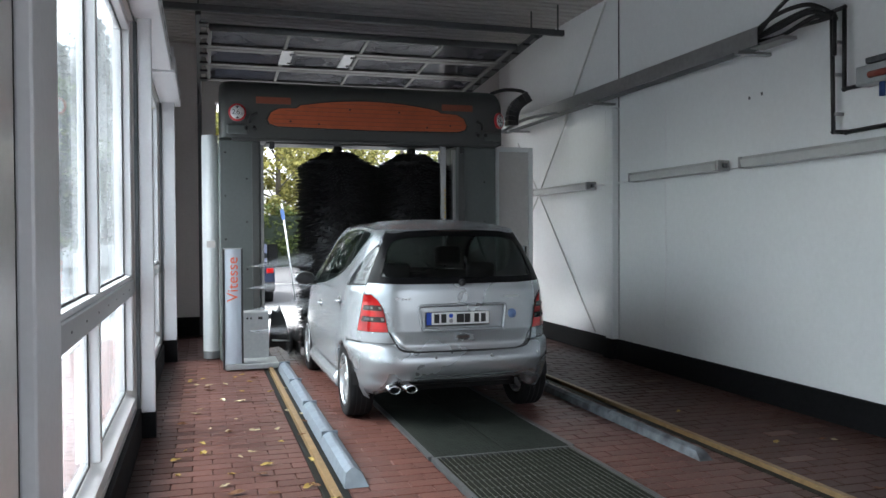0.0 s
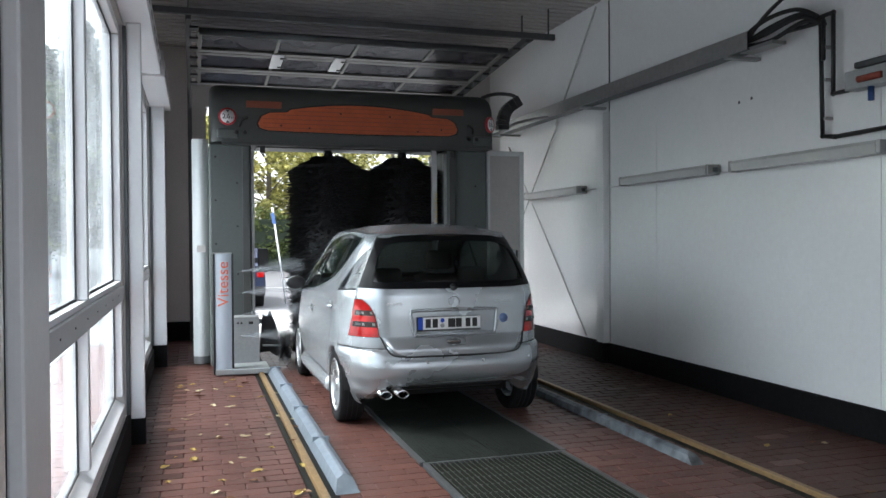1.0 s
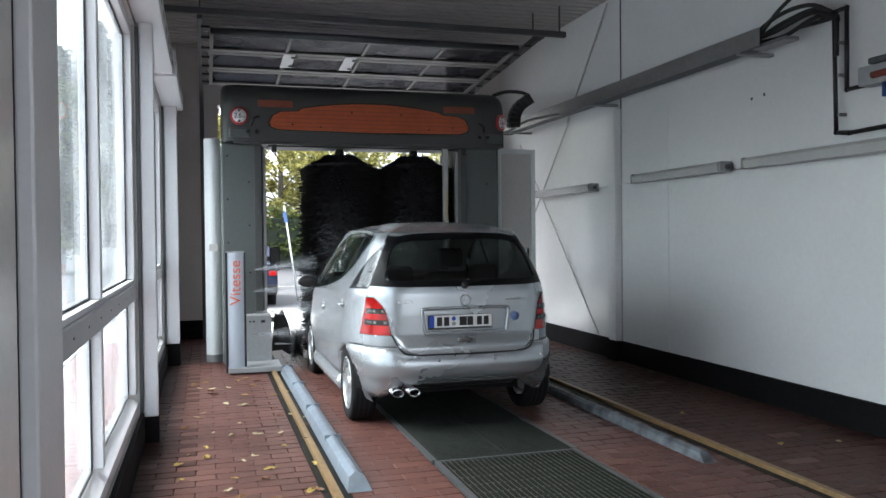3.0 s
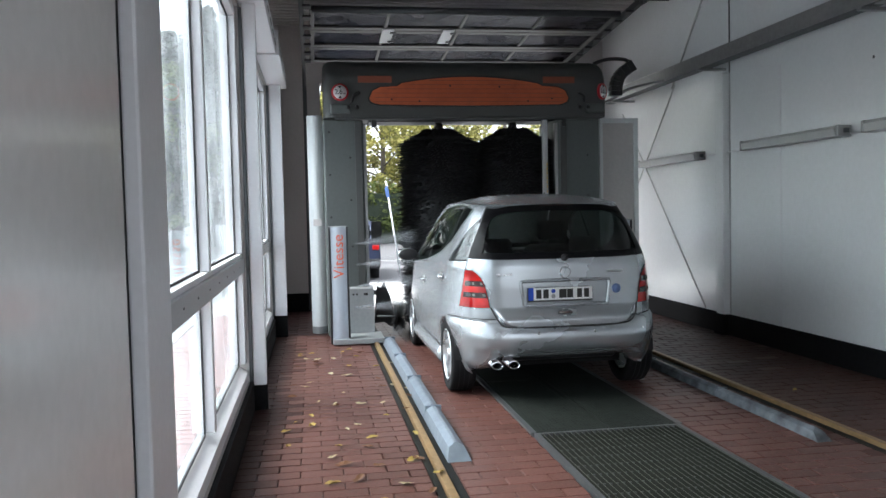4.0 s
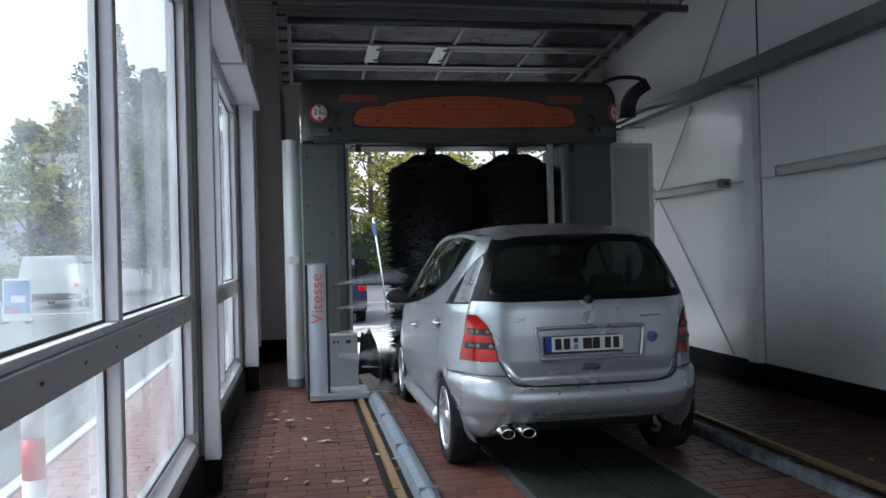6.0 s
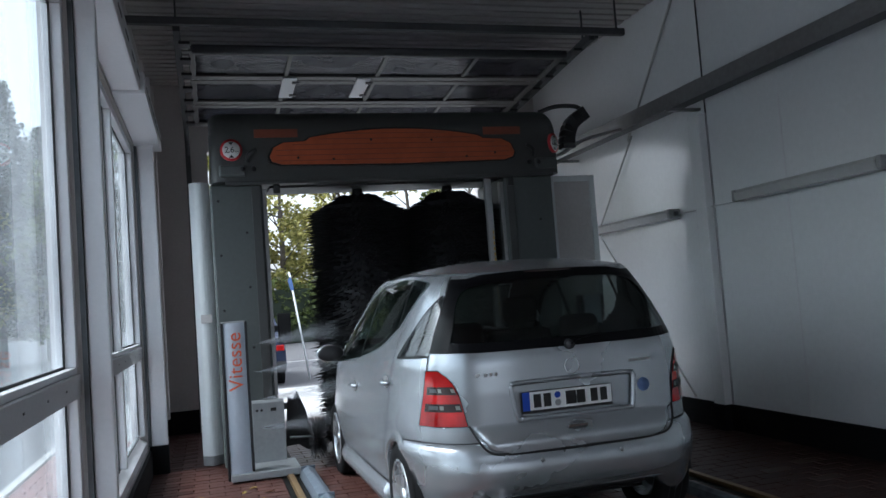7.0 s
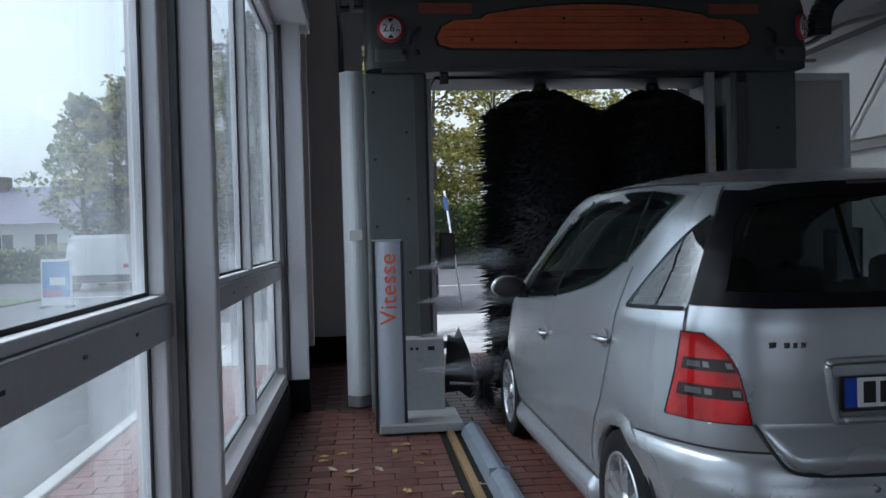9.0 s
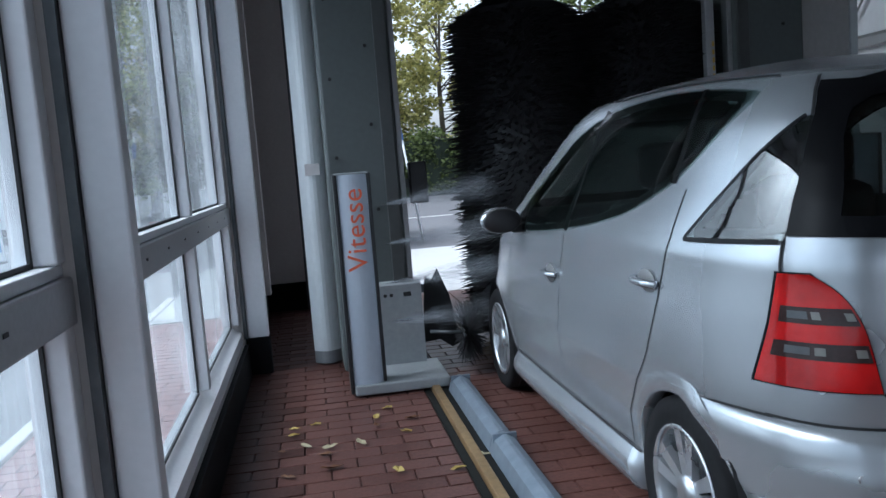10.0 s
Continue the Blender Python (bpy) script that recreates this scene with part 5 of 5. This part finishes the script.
part("high_brake_lamp", boxes((-0.14, 0.14, rear_y(0, 1.515) - 0.008, rear_y(0, 1.515) + 0.02, 1.512, 1.526), bevel=0.003), LAMP_SMOKE, car)

# windscreen and seats
rows = []
for z in np.linspace(1.115, 1.485, 9):
    hw, yc, L = at_z(z)
    rows.append([(x, yc + L * (1 - (abs(x) / hw) ** EXPO) ** (1 / EXPO) - 0.004, z) for x in np.linspace(-0.85 * hw, 0.85 * hw, 17)])
part("windscreen", grid(rows), CAR_GLASS, car, "", True)


def rounded(x0, x1, y0, y1, z0, z1, b=0.05):
    return boxes((x0, x1, y0, y1, z0, z1), bevel=b)


for x in (-0.37, 0.37):
    seat = part("front_seat", rounded(x - 0.25, x + 0.25, 7.95, 8.13, 0.55, 1.15, 0.07), CAR_DARK, car, "", True)
    part("seat_cushion", rounded(x - 0.25, x + 0.25, 8.0, 8.5, 0.45, 0.60, 0.06), CAR_DARK, seat, "", True)
    part("headrest", rounded(x - 0.13, x + 0.13, 7.94, 8.04, 1.19, 1.38, 0.045), CAR_DARK, seat, "", True)
bench = part("rear_seat", rounded(-0.62, 0.62, 7.0, 7.18, 0.55, 1.05, 0.06), CAR_DARK, car, "", True)
part("seat_cushion", rounded(-0.62, 0.62, 7.05, 7.5, 0.45, 0.60, 0.06), CAR_DARK, bench, "", True)
for x in (-0.38, 0.38):
    part("headrest", rounded(x - 0.13, x + 0.13, 7.0, 7.09, 1.08, 1.25, 0.045), CAR_DARK, bench, "", True)
part("dashboard", rounded(-0.72, 0.72, 8.7, 9.15, 0.75, 1.08, 0.05), CAR_DARK, car, "", True)

# ---- outside ----
LEAF = material("green_foliage", (0.10, 0.14, 0.05), 0.6, 0, 0.35, 3, 0.4, rand=0.8, col2=(0.17, 0.21, 0.07))
LEAF_YELLOW = material("yellowing_foliage", (0.30, 0.31, 0.10), 0.6, 0, 0.35, 3, 0.4, rand=0.9, col2=(0.42, 0.39, 0.14))
NEEDLE = material("conifer_needles", (0.05, 0.068, 0.045), 0.65, 0, 0.3, 3, 0.4, rand=0.7)
BARK = material("grey_bark", (0.12, 0.105, 0.09), 0.9, 0, 0.3, 12, 2, 0.3)
for m in (LEAF, LEAF_YELLOW, NEEDLE):
    # light passes through the thin leaves
    nt = m.node_tree
    tl, mx = nt.nodes.new("ShaderNodeBsdfTranslucent"), nt.nodes.new("ShaderNodeMixShader")
    src = nt.nodes["Principled BSDF"].inputs["Base Color"].links[0].from_socket
    nt.links.new(src, tl.inputs["Color"])
    mx.inputs[0].default_value = 0.5
    nt.links.new(nt.nodes["Principled BSDF"].outputs[0], mx.inputs[1])
    nt.links.new(tl.outputs[0], mx.inputs[2])
    nt.links.new(mx.outputs[0], nt.nodes["Material Output"].inputs["Surface"])
VAN_WHITE = material("white_van_paint", (0.72, 0.73, 0.74), 0.3, 0, 0.03, 30, 1, coat=0.4)
CAR_BLUE = material("dark_blue_paint", (0.02, 0.03, 0.07), 0.3, 0.2, 0.05, coat=0.5)
GLASS_FAR = material("dark_vehicle_glass", (0.03, 0.035, 0.04), 0.1, 0, 0.1)
RENDERED = material("white_render", (0.72, 0.71, 0.68), 0.85, 0, 0.06, 20, 0.6)
ROOF_TILE = material("violet_grey_roof_tiles", (0.16, 0.14, 0.21), 0.6, 0, 0.2, 5, 0.6, rand=0.4)


def leaves(name, centres, count, size, mat, parent, rnd, droop=0.3):
    """Many small leaf sheets scattered in clumps."""
    verts, faces = [], []
    for c, r in centres:
        for _ in range(count):
            while True:
                d = Vector((rnd.uniform(-1, 1), rnd.uniform(-1, 1), rnd.uniform(-1, 1)))
                if d.length < 1:
                    break
            p = Vector(c) + Vector((d.x * r, d.y * r, d.z * r * 0.75))
            u = Vector((rnd.uniform(-1, 1), rnd.uniform(-1, 1), rnd.uniform(-0.4, 0.4))).normalized()
            v = u.cross(Vector((rnd.uniform(-1, 1), rnd.uniform(-1, 1), rnd.uniform(-1, 1)))).normalized()
            v = (v + Vector((0, 0, -droop))).normalized()
            s = size * rnd.uniform(0.6, 1.3)
            n = len(verts)
            verts += [p - u * s * 0.5, p + v * s * 0.35, p + u * s * 0.5, p - v * s * 0.35]
            faces.append((n, n + 1, n + 2, n + 3))
    me = bpy.data.meshes.new(name)
    me.from_pydata(verts, [], faces)
    me.materials.append(mat)
    ob = new(name, me)
    ob.parent = parent
    return ob


def tree(x, y, h, spread, mat, label, seed, low=0.25, clumps=46, count=70, size=0.26):
    rnd = random.Random(seed)
    ob = thing("tree", label, "tree", (x, y, -0.06), "trees beyond the yard")
    bm = bmesh.new()
    rod(bm, (0, 0, 0), (rnd.uniform(-0.2, 0.2), 0, h * 0.55), 0.19, 10, 0.10)
    rod(bm, (0, 0, h * 0.5), (rnd.uniform(-0.4, 0.4), 0.1, h * 0.92), 0.11, 8, 0.03)
    centres = []
    for k in range(clumps):
        t = low + (1 - low) * rnd.random() ** 0.8
        a = rnd.uniform(0, 2 * math.pi)
        r = spread * math.sin(math.pi * min(0.96, 0.18 + 0.80 * (t - low) / (1 - low))) * rnd.uniform(0.35, 1.0)
        c = (r * math.cos(a), r * math.sin(a), h * t)
        centres.append((c, rnd.uniform(0.45, 0.95) * spread * 0.30))
        if k % 3 == 0:
            rod(bm, (0, 0, max(0.8, h * t - 1.2)), c, 0.05, 6, 0.012)
    part("trunk", bm, BARK, ob)
    leaves("crown", centres, count, size, mat, ob, rnd)
    return ob


def conifer(x, y, h, spread, seed):
    rnd = random.Random(seed)
    ob = thing("conifer", "tall dark spruce tree with drooping boughs beyond the road", "tree", (x, y, -0.06), "trees beyond the yard")
    bm = bmesh.new()
    rod(bm, (0, 0, 0), (0, 0, h), 0.22, 10, 0.03)
    centres = []
    t = 0.12
    while t < 1.0:
        r = spread * (1 - t) ** 0.85 * rnd.uniform(0.7, 1.1) + 0.15
        for k in range(10):
            a = 2 * math.pi * (k + rnd.random()) / 9
            rr = r * rnd.uniform(0.5, 1.15)
            rod(bm, (0, 0, h * t), (rr * math.cos(a), rr * math.sin(a), h * t + rr * 0.1), 0.035, 5, 0.01)
            for f in (0.35, 0.65, 0.95):
                centres.append(((rr * f * math.cos(a), rr * f * math.sin(a), h * t + rr * f * 0.10 + rnd.uniform(-0.2, 0.2)), 0.50 - 0.12 * f))
        t += 0.05
    part("trunk", bm, BARK, ob)
    leaves("boughs", centres, 26, 0.25, NEEDLE, ob, rnd, 0.8)
    return ob


conifer(-8.4, 41.5, 12.6, 5.4, 11), conifer(-5.0, 43, 12.0, 5.2, 12), conifer(-6.9, 44, 11.0, 4.8, 13)
GREEN_TREE, YELLOW_TREE = "leafy green tree beyond the road with gaps of sky", "tree with thin yellowing autumn leaves beyond the road"
tree(-11.6, 40.5, 7.6, 2.5, LEAF, GREEN_TREE, 21, 0.1, 60), tree(-9.6, 40, 8.6, 2.6, LEAF_YELLOW, YELLOW_TREE, 28, 0.12, 60)
tree(-6.2, 40.5, 8.6, 2.8, LEAF, GREEN_TREE, 29, 0.1, 60), tree(-2.4, 42, 10.0, 3.2, LEAF, GREEN_TREE, 22, 0.12, 64)
tree(0.6, 45, 11.0, 3.0, LEAF_YELLOW, YELLOW_TREE, 23, 0.12, 90, 85, 0.25), tree(3.9, 44, 12.0, 3.0, LEAF_YELLOW, YELLOW_TREE, 24, 0.10, 110, 90, 0.25)
tree(7.2, 46, 11.5, 3.2, LEAF_YELLOW, YELLOW_TREE, 25, 0.10, 90, 85, 0.25), tree(11.0, 45, 11.0, 3.2, LEAF_YELLOW, YELLOW_TREE, 26, 0.15, 56), tree(14.8, 46, 11.0, 3.4, LEAF, GREEN_TREE, 27, 0.15, 56)


def hedge(x0, x1, y, h, seed, label):
    rnd = random.Random(seed)
    ob = thing("hedge", label, "hedge", ((x0 + x1) / 2, y, -0.06), "", "stuff")
    w = (x1 - x0) / 2
    part("branches", boxes((-w, w, -0.3, 0.3, 0, h * 0.8), bevel=0.1), NEEDLE, ob)
    cs = [((rnd.uniform(-w, w), rnd.uniform(-0.5, 0.3), rnd.uniform(0.2, h - 0.2)), rnd.uniform(0.3, 0.55)) for _ in range(int(w * 22 * h))]
    leaves("foliage", cs, 26, 0.20, LEAF, ob, rnd)


hedge(-34, -10.2, 37, 1.5, 31, "clipped dark green hedge along the road"), hedge(-2, 17, 41.5, 3.2, 32, "tall green bushes behind the parked cars")

house = thing("house", "white rendered house with a violet-grey tiled roof behind the hedge", "house", (-23.5, 60, -0.06))
part("wall", boxes((-5, 5, 0, 8, 0, 3.1)), RENDERED, house)
part("roof", prism([(-0.6, 2.9), (8.6, 2.9), (4, 5.6)], "x", -5.5, 5.5), ROOF_TILE, house)
part("chimney", boxes((-1.5, -0.7, 3.4, 4.2, 5.0, 6.3), bevel=0.03), BARK, house)
for x in (-3.3, 0.2, 3.0):
    win = part("window", boxes((x - 0.7, x + 0.7, -0.03, 0.02, 0.9, 2.2)), GLASS_FAR, house)
    part("frame", boxes((x - 0.76, x + 0.76, -0.05, -0.031, 2.2, 2.28), (x - 0.76, x + 0.76, -0.05, -0.031, 0.82, 0.9), (x - 0.03, x + 0.03, -0.05, -0.031, 0.9, 2.2)), RENDERED, win)


def vehicle(name, label, x, y, w, L, h, profile, paint, lamps=True, turn=0.0):
    """A parked vehicle seen from behind: profile is (length, height) along the flank."""
    ob = thing(name, label, "vehicle", (x, y, -0.06))
    ob.rotation_euler.z = radians(turn)
    bm = prism(profile, "x", -w / 2, w / 2)
    for v in bm.verts:
        if v.co.z > 0.9:
            v.co.x *= 1 - 0.20 * (v.co.z - 0.9) / (h - 0.9 + 0.01)
    bmesh.ops.bevel(bm, geom=list(bm.edges), offset=0.05, segments=2, affect="EDGES")
    bd = part("body", bm, paint, ob)
    part("rear_window", boxes((-w * 0.36, w * 0.36, 0.10, 0.13, h * 0.66, h * 0.90), bevel=0.01), GLASS_FAR, ob)
    part("bumper", boxes((-w * 0.49, w * 0.49, -0.06, 0.2, 0.28, 0.50), bevel=0.04), BLACK_PLASTIC, ob)
    for s in (-1, 1):
        if lamps:
            part("tail_lamp", boxes((s * w * 0.43 - 0.08, s * w * 0.43 + 0.08, -0.03, 0.06, 0.70, 0.82), bevel=0.02), LAMP_RED, ob)
        for yy in (0.75, L - 0.75):
            wh = part("wheel", rod(bmesh.new(), (s * (w / 2 - 0.2), yy, 0.30), (s * (w / 2 - 0.01), yy, 0.30), 0.30, 24), TYRE, ob, "", True)
            part("rim", rod(bmesh.new(), (s * (w / 2 - 0.05), yy, 0.30), (s * (w / 2), yy, 0.30), 0.19, 20), RIM, wh, "", True)
        part("side_window", boxes((s * w * 0.43 - 0.01, s * w * 0.43 + 0.01, L * 0.2, L * 0.62, h * 0.66, h * 0.88)), GLASS_FAR, ob)
    return ob


vehicle("van", "small white van standing on the road", -7.8, 29.5, 2.0, 4.2, 1.72, [(0, 0.25), (0.02, 1.0), (0.12, 1.68), (0.3, 1.72), (2.6, 1.70), (3.3, 1.05), (4.1, 0.9), (4.2, 0.3)], VAN_WHITE)
vehicle("parked_car", "dark blue parked car with red tail lamps", 0.80, 19.0, 1.7, 4.1, 1.42, [(0, 0.3), (0.0, 0.95), (0.25, 1.0), (0.75, 1.40), (2.2, 1.42), (3.0, 0.98), (4.0, 0.85), (4.1, 0.3)], CAR_BLUE)
vehicle("parked_car", "white parked car beyond the exit", 4.95, 21.5, 1.75, 4.2, 1.46, [(0, 0.3), (0.0, 0.95), (0.2, 1.0), (0.5, 1.42), (2.3, 1.46), (3.1, 0.98), (4.1, 0.85), (4.2, 0.3)], VAN_WHITE)

board = thing("pavement_sign", "blue and pink pavement sign board standing by the road", "sign", (-6.75, 23.3, -0.06))
part("frame", boxes((-0.34, 0.34, -0.03, 0.03, 0.05, 1.12), bevel=0.02), PANEL_WHITE, board)
part("poster", boxes((-0.30, 0.30, -0.036, -0.031, 0.25, 1.06)), material("poster_blue", (0.04, 0.25, 0.55), 0.4, 0, 0.2, 4, 2), board, "blue poster")
part("patch", boxes((-0.14, 0.20, -0.040, -0.0365, 0.52, 0.70), bevel=0.001), SIGN_WHITE, board)
part("patch", boxes((-0.28, 0.10, -0.040, -0.0365, 0.27, 0.42), bevel=0.001), material("poster_pink", (0.45, 0.08, 0.25), 0.4), board)
for s in (-1, 1):
    part("foot", boxes((s * 0.28 - 0.04, s * 0.28 + 0.04, -0.22, 0.22, 0, 0.05)), BLACK_PLASTIC, board)

mast = thing("flag_sign", "leaning white pole with a blue sign plate", "sign", (2.06, 20, -0.06))
part("pole", rod(bmesh.new(), (0.14, 0, 0), (-0.165, 0, 2.32), 0.02, 10), PANEL_WHITE, mast, "", True)
part("plate", prism([(-0.165, 1.93), (-0.085, 1.92), (-0.115, 2.14), (-0.16, 2.22), (-0.205, 2.14)], "y", -0.045, -0.022), material("plate_sky_blue", (0.10, 0.18, 0.40), 0.4), mast, "blue sign plate")

bollard = thing("bollard", "red and white striped bollard on the paving outside", "bollard", (-0.93, 5.31, -0.05))
for k in range(5):
    part("stripe", rod(bmesh.new(), (0, 0, 0.18 * k), (0, 0, 0.18 * (k + 1) - 0.002), 0.048, 20), SIGN_WHITE if k % 2 == 0 else SIGN_RED, bollard, "", True)
bm = bmesh.new()
bmesh.ops.create_uvsphere(bm, u_segments=18, v_segments=8, radius=0.047, matrix=Matrix.Translation((0, 0, 0.895)) @ Matrix.Diagonal((1, 1, 0.3, 1)))
part("cap", bm, SIGN_WHITE, bollard, "", True)
structure("road_edge", boxes((-60, 30, 26.6, 26.75, -0.0595, -0.05)), RENDERED, "pale line along the road", "road marking")
structure("verge", boxes((-60, -8.2, 24.0, 26.4, -0.0595, -0.02)), material("grass_verge", (0.07, 0.11, 0.035), 0.9, 0, 0.3, 30, 0.6), "strip of grass beside the road", "verge")

# ---- fallen leaves on the floor ----
rnd = random.Random(5)
LEAF_MATS = [material("dry_leaf_pale", (0.42, 0.38, 0.24), 0.7, 0, 0.2, 60, 8), material("dry_leaf_yellow", (0.36, 0.27, 0.07), 0.7, 0, 0.2, 60, 8), material("dry_leaf_brown", (0.13, 0.06, 0.025), 0.7, 0, 0.3, 60, 8)]


def leaf_mesh(mat, k):
    r = random.Random(k)
    bm = bmesh.new()
    n = 10
    rim = []
    for i in range(n):
        a = 2 * math.pi * i / n
        rr = (0.55 + 0.45 * abs(math.cos(a))) * r.uniform(0.8, 1.1)
        rim.append(bm.verts.new((0.032 * rr * math.cos(a), 0.020 * rr * math.sin(a), 0.004 + 0.008 * r.random())))
    mid = bm.verts.new((0, 0, 0.002))
    for i in range(n):
        bm.faces.new((mid, rim[i], rim[(i + 1) % n]))
    return mesh_of("fallen_leaf", bm, mat)


LEAVES = [leaf_mesh(LEAF_MATS[k % 3], k) for k in range(6)]
LEAF_LABELS = ["pale dry leaf lying on the brick floor", "yellow leaf lying on the brick floor", "brown curled leaf lying on the brick floor"]
for k in range(95):
    if k < 72:
        x, y = -0.32 + 1.02 * rnd.random() ** 0.8, 3.4 + 5.9 * rnd.random()
    elif k < 84:
        x, y = 0.79 + rnd.uniform(-0.06, 0.10), 3.6 + 5.0 * rnd.random()
    else:
        x, y = rnd.uniform(3.45, 4.6), 3.6 + 3.5 * rnd.random()
    i = rnd.choice((0, 0, 1, 1, 3, 4, 2, 5))
    lf = new("fallen_leaf", LEAVES[i])
    s = rnd.uniform(0.9, 1.8)
    lf.matrix_world = pose(x, y, 0.031 if 0.75 < x < 0.82 else 0.004, rnd.uniform(-8, 8), rnd.uniform(-8, 8), rnd.uniform(0, 360)) @ Matrix.Diagonal((s, s, s, 1))
    tagged(lf, LEAF_LABELS[i % 3], "leaf", "fallen leaves")

# ---- paving bricks ----
BL, BW, GAP = 0.245, 0.122, 0.0048


def brick_mesh(name, length, mat, thick=0.03):
    bm = bmesh.new()
    h, w, c = length / 2 - GAP / 2, BW / 2 - GAP / 2, 0.004
    lo = [bm.verts.new((sx * h, sy * w, -thick)) for sx, sy in ((-1, -1), (1, -1), (1, 1), (-1, 1))]
    md = [bm.verts.new((sx * h, sy * w, -c)) for sx, sy in ((-1, -1), (1, -1), (1, 1), (-1, 1))]
    hi = [bm.verts.new((sx * (h - c), sy * (w - c), 0)) for sx, sy in ((-1, -1), (1, -1), (1, 1), (-1, 1))]
    for a, b in ((lo, md), (md, hi)):
        for i in range(4):
            bm.faces.new((a[i], a[(i + 1) % 4], b[(i + 1) % 4], b[i]))
    bm.faces.new(hi)
    return mesh_of(name, bm, mat)


FULL = brick_mesh("brick", BL, BRICK)
rnd = random.Random(8)


def free(x, y):
    """Not under the rails, slots or the pit."""
    return not (0.70 < x < 0.885 or 3.41 < x < 3.575 or (1.49 < x < 2.58 and 1.5 < y < 8.9))


def lay(x0, x1, y0, y1):
    """Courses across the bay, each shifted by half a brick: (centre x, centre y, length)."""
    row, y = 0, y0 + BW / 2
    while y < y1:
        x = x0 - (BL / 2 if row % 2 else 0)
        while x < x1:
            a, b = max(x, x0), min(x + BL, x1)
            if b - a > 0.03:
                yield (a + b) / 2, y, b - a
            x += BL
        y += BW
        row += 1


picked, rest = 0, []
for x0, x1 in ((-0.37, 0.715), (0.875, 1.498), (2.572, 3.41), (3.57, 4.78)):
    for x, y, L in lay(x0, x1, -0.78, 13.2):
        near = abs(L - BL) < 1e-6 and ((-0.02 < x < 0.72 and 3.9 < y < 9.3) or (0.86 < x < 1.5 and 4.2 < y < 7.2))
        if near and picked < 300:
            picked += 1
            b = new("brick", FULL)
            b.parent, b.location = floor, (x, y, rnd.uniform(-0.0015, 0.001))
            b.rotation_euler = (rnd.uniform(-0.006, 0.006), rnd.uniform(-0.004, 0.004), rnd.uniform(-0.006, 0.006))
        else:
            rest.append((x, y, L))
for x, y, L in lay(1.498, 2.572, 8.92, 13.2):
    rest.append((x, y, L))
for x, y, L in lay(1.498, 2.572, -0.78, 1.48):
    rest.append((x, y, L))


def bed(name, rows, z, mat, parent, label):
    verts, faces = [], []
    for x, y, L in rows:
        h, w, c, n = L / 2 - GAP / 2, BW / 2 - GAP / 2, 0.004, len(verts)
        dz = z + rnd.uniform(-0.0015, 0.001)
        for hh, ww, zz in ((h, w, -0.012), (h - c, w - c, 0.0)):
            verts += [(x - hh, y - ww, dz + zz), (x + hh, y - ww, dz + zz), (x + hh, y + ww, dz + zz), (x - hh, y + ww, dz + zz)]
        faces += [(n + i, n + (i + 1) % 4, n + 4 + (i + 1) % 4, n + 4 + i) for i in range(4)] + [(n + 4, n + 5, n + 6, n + 7)]
    me = bpy.data.meshes.new(name)
    me.from_pydata(verts, [], faces)
    me.materials.append(mat)
    ob = new(name, me)
    ob.parent = parent
    return tagged(ob, label, "", "", "stuff")


# rows along both walls take the darker brick; wet is their lookup
dark_rows = [q for q in rest if (q[0] > 3.30 + 0.2 * math.sin(q[1] * 1.7) * (q[1] > 6) or q[0] < -0.10 + 0.08 * math.sin(q[1] * 2.3)) and rnd.random() < 0.96]
wet = set(dark_rows)
bed("brick_field", [q for q in rest if q not in wet], 0.0, BRICK, floor, "red clinker bricks in running bond")
bed("brick_field", dark_rows, 0.0, DARK_BRICK, floor, "darker red clinker bricks along the walls")
bed("brick_field", list(lay(-1.598, -0.47, -2.3, 13.2)), -0.042, PALE_BRICK, bpy.data.objects["pavement"], "dry red paving bricks")

# ---- spray fans between the panel and the car ----
WATER = bpy.data.materials.new("fine_water_spray")
WATER.use_nodes = True
nt = WATER.node_tree
tr, df, mx = (nt.nodes.new("ShaderNode" + k) for k in ("BsdfTransparent", "BsdfDiffuse", "MixShader"))
df.inputs["Color"].default_value, mx.inputs[0].default_value = (0.85, 0.9, 0.95, 1), 0.11
nt.links.new(tr.outputs[0], mx.inputs[1])
nt.links.new(df.outputs[0], mx.inputs[2])
nt.links.new(mx.outputs[0], nt.nodes["Material Output"].inputs["Surface"])
rnd = random.Random(17)
for z0, rise in ((1.14, 0.10), (0.90, 0.06), (0.66, 0.03), (0.42, -0.02)):
    fan = thing("water_spray", "fan of fine water spray from the spray panel", "water", (0.55, 9.62, z0), "spray fans", "stuff")
    verts, faces = [], []
    for k in range(2400):
        a, b, c = rise + rnd.gauss(0, 0.075), rnd.gauss(0.25, 0.12), rnd.random() ** 0.75
        d = Vector((1, b, a)).normalized()
        p = d * (0.04 + 0.72 * c)
        L, w = rnd.uniform(0.02, 0.06), rnd.uniform(0.0008, 0.0018)
        n = len(verts)
        up = Vector((0, 0, w))
        verts += [p - d * L, p + up, p + d * L, p - up]
        faces.append((n, n + 1, n + 2, n + 3))
    me = bpy.data.meshes.new("droplets")
    me.from_pydata(verts, [], faces)
    me.materials.append(WATER)
    ob = new("droplets", me)
    ob.parent = fan
